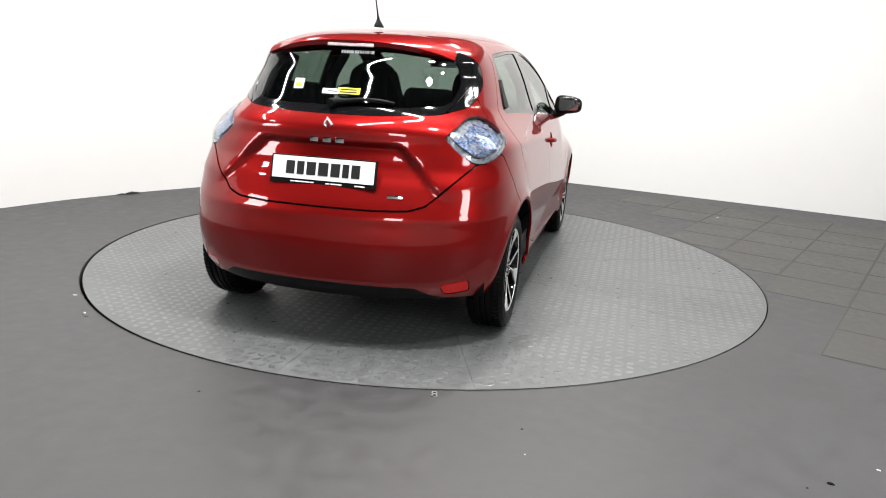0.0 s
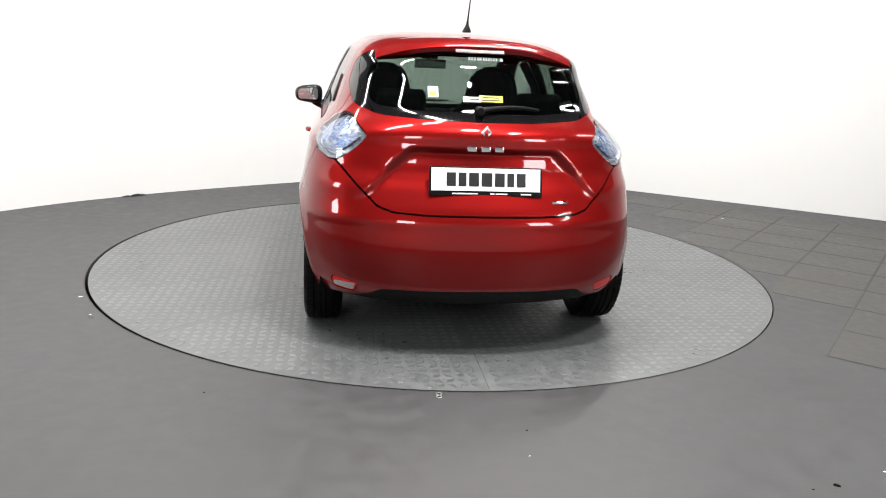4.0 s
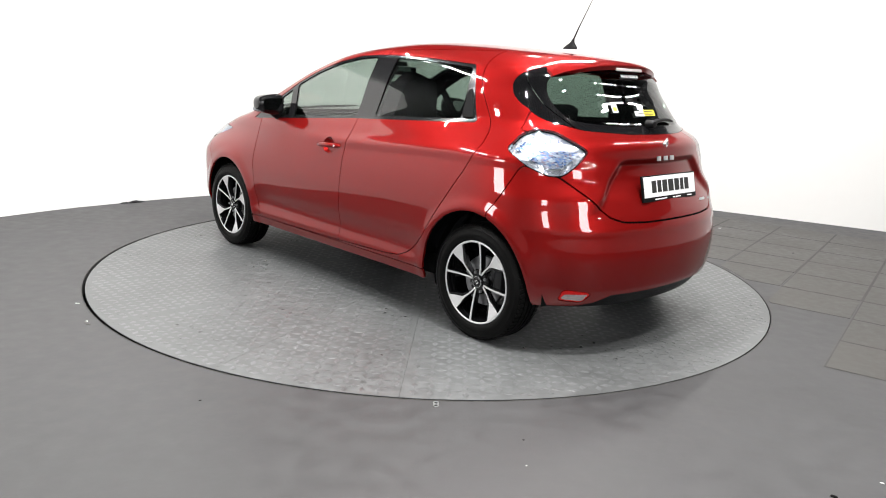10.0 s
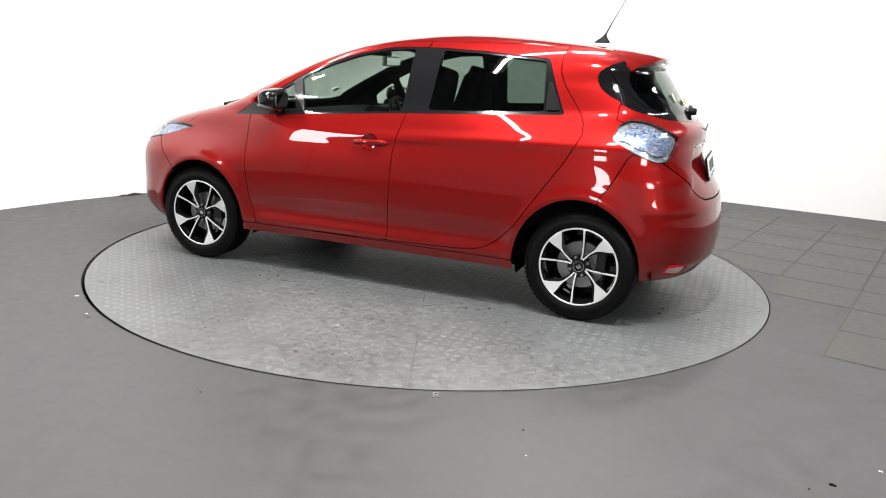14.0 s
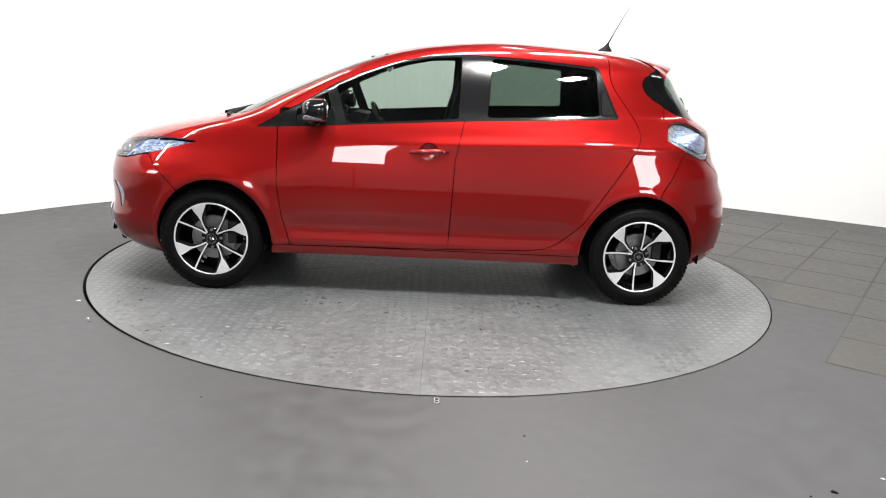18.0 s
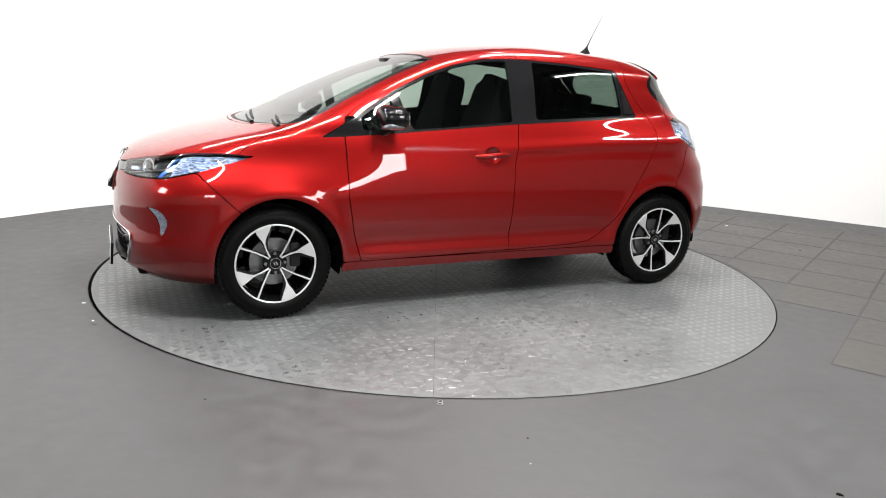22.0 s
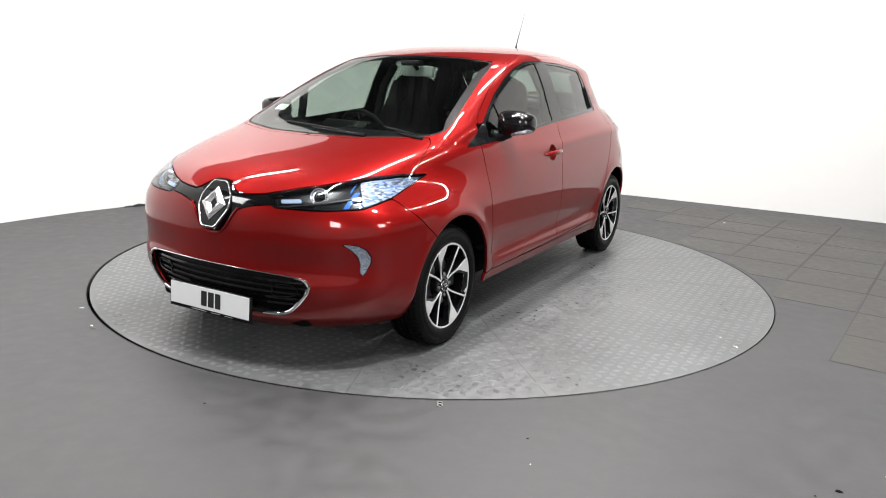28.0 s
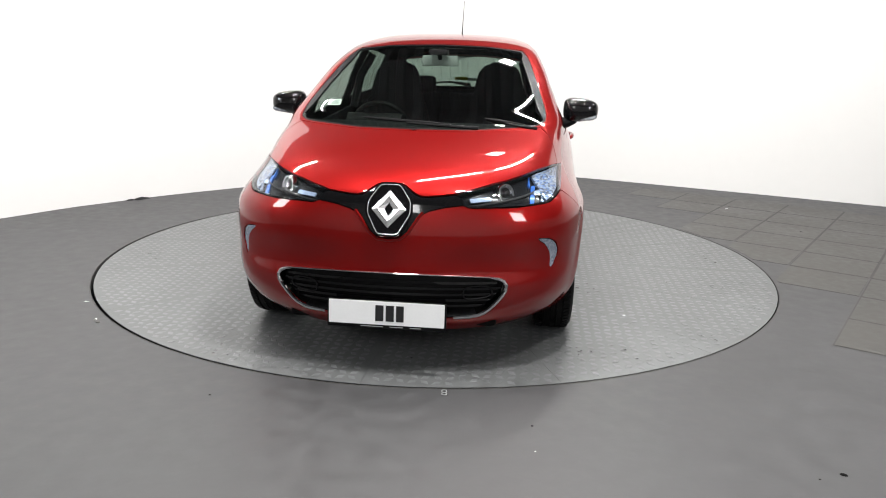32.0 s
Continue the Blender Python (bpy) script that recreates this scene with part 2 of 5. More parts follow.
def lathe(profile, n, axis="y", a0=0.0, a1=2 * math.pi):
    """Turns a list of (radius, height along the axis) round the axis."""
    bm = bmesh.new()
    full = abs(a1 - a0 - 2 * math.pi) < 1e-6
    rings = []
    for k in range(n if full else n + 1):
        a = a0 + (a1 - a0) * k / n
        c, s = math.cos(a), math.sin(a)
        rings.append([bm.verts.new({"y": (r * c, h, r * s), "z": (r * c, r * s, h), "x": (h, r * c, r * s)}[axis]) for r, h in profile])
    for k in range(len(rings) if full else len(rings) - 1):
        p, q = rings[k], rings[(k + 1) % len(rings)]
        for i in range(len(profile) - 1):
            bm.faces.new((p[i], p[i + 1], q[i + 1], q[i]))
    bmesh.ops.remove_doubles(bm, verts=bm.verts, dist=1e-5)
    return bm


def tube(points, radius, n=8, closed=False, caps=True):
    """A round bar along points; radius a number or one per point."""
    bm = bmesh.new()
    pts = [Vector(p) for p in points]
    rad = radius if isinstance(radius, (list, tuple)) else [radius] * len(pts)
    rings, side = [], None
    for i, p in enumerate(pts):
        a = pts[i - 1] if (i or closed) else p
        b = pts[(i + 1) % len(pts)] if (i < len(pts) - 1 or closed) else p
        d = (b - a).normalized()
        if side is None:
            side = d.orthogonal().normalized()
        side = (side - d * side.dot(d)).normalized()
        up = d.cross(side)
        rings.append([bm.verts.new(p + (side * math.cos(2 * math.pi * k / n) + up * math.sin(2 * math.pi * k / n)) * rad[i]) for k in range(n)])
    for i in range(len(rings) if closed else len(rings) - 1):
        p, q = rings[i], rings[(i + 1) % len(rings)]
        for k in range(n):
            bm.faces.new((p[k], p[(k + 1) % n], q[(k + 1) % n], q[k]))
    if caps and not closed:
        bm.faces.new(rings[0][::-1])
        bm.faces.new(rings[-1])
    return bm


def prism(outline, h0, h1, axis="z", bevel=0.0):
    """A plate with an outline in the two other axes, from h0 to h1."""
    bm = bmesh.new()
    at = {"z": lambda a, b, h: (a, b, h), "x": lambda a, b, h: (h, a, b), "y": lambda a, b, h: (a, h, b)}[axis]
    low, top = [bm.verts.new(at(a, b, h0)) for a, b in outline], [bm.verts.new(at(a, b, h1)) for a, b in outline]
    bm.faces.new(low[::-1])
    f = bm.faces.new(top)
    for i in range(len(outline)):
        j = (i + 1) % len(outline)
        bm.faces.new((low[i], low[j], top[j], top[i]))
    if bevel:
        bmesh.ops.bevel(bm, geom=list(f.edges), offset=bevel, segments=2, affect="EDGES")
    return bm


def pchip(xs, ys, q):
    """A smooth curve through knots that does not overshoot."""
    xs, ys = np.array(xs, float), np.array(ys, float)
    h, dl = np.diff(xs), np.diff(ys) / np.diff(xs)
    m = np.zeros_like(xs)
    m[0], m[-1] = dl[0], dl[-1]
    for i in range(1, len(xs) - 1):
        if dl[i - 1] * dl[i] > 0:
            w1, w2 = 2 * h[i] + h[i - 1], h[i] + 2 * h[i - 1]
            m[i] = (w1 + w2) / (w1 / dl[i - 1] + w2 / dl[i])
    k = np.clip(np.searchsorted(xs, q) - 1, 0, len(xs) - 2)
    t = (q - xs[k]) / h[k]
    return ((2 * t**3 - 3 * t**2 + 1) * ys[k] + (t**3 - 2 * t**2 + t) * h[k] * m[k] + (3 * t**2 - 2 * t**3) * ys[k + 1] + (t**3 - t**2) * h[k] * m[k + 1])


def smooth_loop(pts, n=6):
    """A closed Catmull-Rom line through pts."""
    p = np.array(pts, float)
    out = []
    for i in range(len(p)):
        a, b, c, d = p[i - 1], p[i], p[(i + 1) % len(p)], p[(i + 2) % len(p)]
        for t in np.arange(n) / n:
            out.append(0.5 * (2 * b + (c - a) * t + (2 * a - 5 * b + 4 * c - d) * t**2 + (3 * b - a - 3 * c + d) * t**3))
    return np.array(out)


def rounded(pts, r, n=5):
    """A polygon whose corners are rounded off."""
    p = np.array(pts, float)
    out = []
    for i in range(len(p)):
        a, b, c = p[i - 1], p[i], p[(i + 1) % len(p)]
        ra = min(r, 0.45 * np.linalg.norm(a - b), 0.45 * np.linalg.norm(c - b))
        s, e = b + (a - b) / np.linalg.norm(a - b) * ra, b + (c - b) / np.linalg.norm(c - b) * ra
        for t in np.linspace(0, 1, n):
            out.append((1 - t) ** 2 * s + 2 * t * (1 - t) * b + t * t * e)
    return np.array(out)


def inside(u, v, poly):
    """Signed distance to a polygon, negative inside."""
    p = np.array(poly, float)
    d2, sign = np.full(u.shape, 1e9), np.ones(u.shape)
    for i in range(len(p)):
        a, b = p[i], p[(i + 1) % len(p)]
        e = b - a
        wu, wv = u - a[0], v - a[1]
        k = np.clip((wu * e[0] + wv * e[1]) / max(e @ e, 1e-12), 0, 1)
        d2 = np.minimum(d2, (wu - e[0] * k) ** 2 + (wv - e[1] * k) ** 2)
        c1, c2, c3 = v >= a[1], v < b[1], e[0] * wv > e[1] * wu
        sign = np.where((c1 & c2 & c3) | (~c1 & ~c2 & ~c3), -sign, sign)
    return np.sqrt(d2) * sign


# ---------------------------------------------------------------- the room
WALL_LINE = [(-9.5, -9.5), (-7.2, -5.2), (-5.4, -2.0), (-3.64, 0.95), (-3.05, 1.75), (-2.44, 2.38), (-1.4, 3.25), (-0.3, 3.95), (0.8, 4.12), (1.7, 3.88),
             (3.22, 3.08), (4.65, 2.28), (7.5, 0.65), (11.5, -1.7), (11.5, -9.5)]


WALL_H = 3.15


def wall_curve():
    p = np.array(WALL_LINE)
    out = []
    for i in range(1, len(p) - 3):
        a, b, c, d = p[i - 1], p[i], p[i + 1], p[i + 2]
        for t in np.arange(8) / 8:
            out.append(0.5 * (2 * b + (c - a) * t + (2 * a - 5 * b + 4 * c - d) * t**2 + (3 * b - a - 3 * c + d) * t**3))
    return [p[0]] + out + [p[-3], p[-2], p[-1]]


def build_room():
    line = [Vector((a, b)) for a, b in wall_curve()]
    n = len(line)
    outer = []
    for i, p in enumerate(line):
        d = (line[min(i + 1, n - 1)] - line[max(i - 1, 0)]).normalized()
        outer.append(p + Vector((-d.y, d.x)) * 0.15)
    bm = bmesh.new()
    low = [bm.verts.new((p.x, p.y, -0.02)) for p in line]
    top = [bm.verts.new((p.x, p.y, WALL_H)) for p in line]
    lo2 = [bm.verts.new((p.x, p.y, -0.02)) for p in outer]
    to2 = [bm.verts.new((p.x, p.y, WALL_H)) for p in outer]
    for i in range(n - 1):
        bm.faces.new((low[i], low[i + 1], top[i + 1], top[i]))
        bm.faces.new((lo2[i + 1], lo2[i], to2[i], to2[i + 1]))
        bm.faces.new((top[i], top[i + 1], to2[i + 1], to2[i]))
    ob = part("wall_north", bm, WALL, None, sharp=60)
    tagged(ob, "smooth white painted studio wall with a wide curved corner", "wall", kind="structure")
    # unseen dark sheet added above the white wall, up to the roof, to cut fill light
    bm = bmesh.new()
    step, rows = 0, []
    for p, q in zip(line, outer):
        far = p + (q - p) * (1.9 if step % 2 else 1.4)
        rows.append((bm.verts.new((far.x, far.y, WALL_H - 0.1)), bm.verts.new((far.x, far.y, CEIL + 0.05))))
        step += 1
    for (a, b), (c, d) in zip(rows, rows[1:]):
        bm.faces.new((a, c, d, b))
    bmesh.ops.solidify(bm, geom=list(bm.faces), thickness=0.03)
    ob = part("added_cladding", bm, CEILING_M, None, smooth=False)
    tagged(ob, "unseen dark sheet added above the white studio wall to cut the fill light", "wall", kind="structure")
    ob = part("wall_south", box(1.0, -9.58, CEIL / 2, 21.4, 0.15, CEIL), GREY_WALL, None, smooth=False)
    tagged(ob, "plain white painted wall at the back of the showroom", "wall", kind="structure")
    # floor with a round pit for the turntable
    bm = bmesh.new()
    k = 128
    hx, hr = -0.006, DISC_R + 0.0145
    ring = [bm.verts.new((hx + hr * math.cos(2 * math.pi * i / k), hr * math.sin(2 * math.pi * i / k), 0)) for i in range(k)]
    pit = [bm.verts.new((v.co.x, v.co.y, -0.2)) for v in ring]
    far = [bm.verts.new((13 * math.cos(2 * math.pi * i / k), 13 * math.sin(2 * math.pi * i / k), 0)) for i in range(k)]
    for i in range(k):
        j = (i + 1) % k
        bm.faces.new((ring[i], far[i], far[j], ring[j]))
        bm.faces.new((pit[i], ring[i], ring[j], pit[j]))
    bm.faces.new(pit)
    ob = floor_ob = part("floor", bm, FLOOR_M, None, smooth=False)
    tagged(ob, "grey painted concrete showroom floor, scuffed and stained", "floor", kind="structure")
    part("edge_ring", lathe([(hr + 0.0008, -0.03), (hr + 0.0008, 0.0010), (hr + 0.006, 0.0010), (hr + 0.007, -0.001)], 128, "z"), GROUT, floor_ob, "worn steel edge round the turntable pit", m=pose(hx, 0, 0))
    # square slabs in the far part of the floor, with dark joints
    turn, side = radians(54.5), 0.515
    c, s = math.cos(turn), math.sin(turn)
    bed = [(2.0, -2.2), (7.3, 0.60), (4.62, 2.20), (2.0, 3.66)]
    bed_poly = np.array(bed)
    joints = bmesh.new()
    for i in range(-8, 14):
        for j in range(-4, 14):
            cu, cv = 1.875 + side * (i + 0.5), 2.11 + side * (j + 0.5)
            x, y = cu * c + cv * s, cu * s - cv * c
            r = math.hypot(x, y)
            if r < hr - 0.2 or float(inside(np.array([x]), np.array([y]), bed_poly)[0]) > -0.30:
                continue
            bm = bmesh.new()
            near = r < hr + 0.5
            n = 12 if near else 1
            h = (side - 0.018) / 2
            grid = [[bm.verts.new(((cu - h + 2 * h * a / n) * c + (cv - h + 2 * h * b / n) * s, (cu - h + 2 * h * a / n) * s - (cv - h + 2 * h * b / n) * c, 0.0018)) for b in range(n + 1)] for a in range(n + 1)]
            gone = set()
            for row in grid:
                for v in row:
                    q = math.hypot(v.co.x - hx, v.co.y)
                    if q < hr + 0.035:
                        gone.add(v)
                        v.co.x, v.co.y = hx + (v.co.x - hx) * (hr + 0.03) / q, v.co.y * (hr + 0.03) / q
            for a in range(n):
                for b in range(n):
                    f = (grid[a][b], grid[a][b + 1], grid[a + 1][b + 1], grid[a + 1][b])
                    if not all(v in gone for v in f):
                        bm.faces.new(f)
            for v in [v for v in bm.verts if not v.link_faces]:
                bm.verts.remove(v)
            edge = [e for e in bm.edges if e.is_boundary]
            made = bmesh.ops.extrude_edge_only(bm, edges=edge)
            for v in made["geom"]:
                if isinstance(v, bmesh.types.BMVert):
                    v.co.z = -0.002
            part("tile", bm, TILE_M, floor_ob, smooth=False)
            if not near:
                h = side / 2
                joints.faces.new([joints.verts.new(((cu + a * h) * c + (cv + b * h) * s, (cu + a * h) * s - (cv + b * h) * c, 0.0009)) for a, b in ((-1, -1), (-1, 1), (1, 1), (1, -1))])
    part("slab_joint", joints, GROUT, floor_ob, "dark joints between the slabs", smooth=False)
    # ceiling of profiled sheet
    bm = bmesh.new()
    x, rows = -10.0, []
    while x < 12:
        for dx, dz in ((0, 0), (0.10, 0), (0.13, 0.07), (0.22, 0.07)):
            rows.append((x + dx, CEIL + dz))
        x += 0.25
    a = [bm.verts.new((px, -9.7, pz)) for px, pz in rows]
    b = [bm.verts.new((px, 5.5, pz)) for px, pz in rows]
    c = [bm.verts.new((px, -9.7, pz + 0.02)) for px, pz in rows]
    d = [bm.verts.new((px, 5.5, pz + 0.02)) for px, pz in rows]
    for i in range(len(rows) - 1):
        bm.faces.new((a[i], a[i + 1], b[i + 1], b[i]))
        bm.faces.new((c[i + 1], c[i], d[i], d[i + 1]))
    ob = part("ceiling", bm, CEILING_M, None, smooth=False)
    tagged(ob, "dark profiled sheet metal roof over the showroom", "ceiling", kind="structure")
    for v, u, watts in STRIP_SPOTS:
        lamp = new("strip_lamp")
        lamp.matrix_world = strip_pose(v, u)
        tagged(lamp, "long white batten lamp fixed under the dark roof", "ceiling lamp", "strip lamps")
        part("housing", box(0, 0, -0.035, STRIP_LEN + 0.1, 0.16, 0.07, bevel=0.01), WHITE, lamp, smooth=False)
    for px, py, watts in PANELS:
        lamp = new("panel_lamp")
        lamp.matrix_world = pose(px, py, CEIL, 0, 0, GRID_TURN)
        tagged(lamp, "square white lamp panel fixed under the dark roof", "ceiling lamp", "lamp panels")
        part("housing", box(0, 0, -0.025, PANEL_SIDE + 0.06, PANEL_SIDE + 0.06, 0.05, bevel=0.01), WHITE, lamp, smooth=False)
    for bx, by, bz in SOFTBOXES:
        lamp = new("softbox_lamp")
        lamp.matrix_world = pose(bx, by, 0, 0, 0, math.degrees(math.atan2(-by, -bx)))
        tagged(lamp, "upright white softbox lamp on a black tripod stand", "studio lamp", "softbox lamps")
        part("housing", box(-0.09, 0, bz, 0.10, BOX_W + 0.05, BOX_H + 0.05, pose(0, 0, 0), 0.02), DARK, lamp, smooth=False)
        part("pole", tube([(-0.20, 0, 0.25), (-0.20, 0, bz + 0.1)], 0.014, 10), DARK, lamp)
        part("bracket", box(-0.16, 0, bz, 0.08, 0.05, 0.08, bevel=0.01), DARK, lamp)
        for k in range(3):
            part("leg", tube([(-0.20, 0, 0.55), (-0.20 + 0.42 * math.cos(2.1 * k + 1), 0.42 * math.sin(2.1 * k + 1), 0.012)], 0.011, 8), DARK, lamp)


build_room()


# ---------------------------------------------------------------- the turntable
def build_turntable():
    disc = new("turntable")
    tagged(disc, "round steel checker-plate turntable set flush in the floor", "turntable")
    part("drum", lathe([(0.0, -0.004), (DISC_R + 0.001, -0.004), (DISC_R + 0.001, -0.16), (0.0, -0.16)], 128, "z"), DARK, disc)
    for i in range(16):
        a0, a1 = radians(21 + 22.5 * i), radians(21 + 22.5 * (i + 1))
        arc = [(DISC_R * math.cos(a0 + (a1 - a0) * j / 12), DISC_R * math.sin(a0 + (a1 - a0) * j / 12)) for j in range(13)]
        mid = (a0 + a1) / 2
        off = 0.0006 / math.sin((a1 - a0) / 2)
        pts = [(0, 0)] + arc
        pts = [(x * 0.9995 + off * math.cos(mid), y * 0.9995 + off * math.sin(mid)) for x, y in pts]
        part("plate", prism(pts, -0.0035, 0.0, "z"), DISC_M, disc, smooth=False)
    # raised lozenges, crossed in turn
    verts, faces = [], []
    step = 0.054
    n = int(DISC_R / step) + 1
    rnd = random.Random(4)
    for i in range(-n, n + 1):
        for j in range(-n, n + 1):
            cx, cy = i * step, j * step
            r = math.hypot(cx, cy)
            if r > DISC_R - 0.03:
                continue
            turn = math.atan2(cy, cx)
            if abs((math.degrees(turn) - 21 + 11.25) % 22.5 - 11.25) * math.pi / 180 * r < 0.02:
                continue
            a = radians(45 if (i + j) % 2 else -45) + rnd.uniform(-0.04, 0.04)
            c, s = math.cos(a), math.sin(a)
            b = len(verts)
            h = 0.0016 * rnd.uniform(0.4, 1.1)
            for u, v, z in ((-0.029, 0, 0.0003), (0, -0.0165, 0.0003), (0.029, 0, 0.0003), (0, 0.0165, 0.0003), (-0.021, 0, h), (0, -0.0115, h), (0.021, 0, h), (0, 0.0115, h)):
                verts.append((cx + u * c - v * s, cy + u * s + v * c, z))
            faces += [(b + 4, b + 5, b + 6, b + 7)] + [(b + q, b + (q + 1) % 4, b + 4 + (q + 1) % 4, b + 4 + q) for q in range(4)]
    ob = put("lozenge_relief", mesh_of("lozenge_relief", verts, faces, LOZENGE_M, smooth=False), disc)
    tagged(ob, "raised lozenges worn bright", kind="stuff")
    return disc


turntable = build_turntable()

# ---------------------------------------------------------------- the car's skin
car = new("car")
tagged(car, "dark red metallic five-door electric hatchback parked on the turntable", "car")

# height, nose, tail, half width, squareness of nose and tail
PROFILE = [
    (0.17, 1.998, -1.808, 0.785, 6.8, 7), (0.25, 2.075, -1.908, 0.832, 9, 8.1), (0.36, 2.088, -1.968, 0.856, 11.5, 9), (0.5, 2.077, -1.977, 0.866, 12, 9.6),
    (0.64, 2.07, -1.957, 0.868, 12, 9.7), (0.75, 2.053, -1.92, 0.861, 11.5, 9.9), (0.8, 2.035, -1.908, 0.855, 11, 10), (0.84, 1.995, -1.886, 0.849, 11, 9.8),
    (0.88, 1.93, -1.861, 0.842, 12, 9.8), (0.945, 1.727, -1.844, 0.826, 14, 9.9), (1, 1.487, -1.828, 0.805, 16, 10), (1.035, 1.322, -1.829, 0.79, 16, 10.2),
    (1.08, 1.186, -1.805, 0.768, 16, 10.2), (1.13, 1.089, -1.731, 0.744, 15.5, 10), (1.2, 0.944, -1.679, 0.717, 14.5, 10), (1.3, 0.717, -1.611, 0.679, 13.4, 10),
    (1.4, 0.473, -1.56, 0.63, 12.6, 9.8), (1.45, 0.336, -1.515, 0.6, 10.3, 8.7), (1.485, 0.212, -1.47, 0.561, 7.7, 6.5), (1.512, 0.074, -1.42, 0.511, 5.3, 5.2),
    (1.532, -0.075, -1.33, 0.448, 4, 4.4), (1.547, -0.243, -1.165, 0.355, 3.1, 3.4), (1.557, -0.412, -0.983, 0.228, 2.5, 2.6), (1.562, -0.614, -0.697, 0.03, 2, 2)]
TAPER_R, TAPER_F, ROOF_DROP = 0.085, 0.125, 0.039      # narrowing of the cabin's tail and of the bonnet, fall of the roof
X_MID = -0.2
ARCHES = [(1.272, 0.345, 0.372), (-1.268, 0.352, 0.384)]      # middle, half length and height of the wheel openings
N_S = 230
Z_LEVELS = np.concatenate([np.linspace(0.17, 0.76, 96)[:-1], np.linspace(0.76, 1.10, 110)[:-1], np.linspace(1.10, 1.45, 72)[:-1], 1.562 - 0.112 * np.linspace(1, 0, 48) ** 1.7])


def smoothstep(a, b, v):
    t = np.clip((v - a) / (b - a), 0, 1)
    return t * t * (3 - 2 * t)


def smooth_curves():
    """The profile's curves at fine steps of height, rounded off a little."""
    zs = [r[0] for r in PROFILE]
    fine = np.linspace(0.17, 1.562, 1400)
    k = np.exp(-0.5 * (np.arange(-45, 46) / 15.0) ** 2)
    k /= k.sum()
    out = []
    for i in range(1, 6):
        c = pchip(zs, [r[i] for r in PROFILE], fine)
        pad = np.concatenate([2 * c[0] - c[45:0:-1], c, 2 * c[-1] - c[-2:-47:-1]])
        w = smoothstep(1.52, 1.46, fine)
        out.append(np.convolve(pad, k, "valid") * w + c * (1 - w))
    return fine, out


Z_FINE, CURVES = smooth_curves()


def build_skin():
    col = [np.interp(Z_LEVELS, Z_FINE, c) for c in CURVES]
    # samples round the outline at even steps of a middle section
    tau = np.linspace(1, 0, 4000) ** 10 * math.pi / 2
    ph = np.concatenate([math.pi / 2 - tau, math.pi / 2 + tau[-2::-1]])
    c = np.cos(ph)
    x = np.where(c > 0, X_MID + 2.3 * np.abs(c) ** (2 / 8.5), X_MID - 1.7 * np.abs(c) ** (2 / 8.0))
    y = 0.86 * np.sin(ph)
    arc = np.concatenate([[0], np.cumsum(np.hypot(np.diff(x), np.diff(y)))])
    half = np.interp(np.linspace(0, arc[-1], N_S), arc, ph)
    phi = np.concatenate([half, 2 * math.pi - half[-2:0:-1]])
    c, s = np.cos(phi)[:, None], np.sin(phi)[:, None]
    nose, tail, wid, pf, pr = (a[None, :] for a in col)
    mid = X_MID - 0.45 * smoothstep(1.30, 1.53, Z_LEVELS)[None, :]
    f = np.where(c > 0, np.abs(c) ** (2 / 8.5), np.abs(c) ** (2 / 8.0))
    px = np.where(c > 0, mid + (nose - mid) * f, mid + (tail - mid) * f)
    py = wid * np.sign(s) * np.sqrt(np.clip(1 - f ** np.where(c > 0, pf, pr), 0, 1))
    pz = np.broadcast_to(Z_LEVELS[None, :], px.shape).copy()
    return np.stack([px, py, pz], 2)


SKIN = build_skin()


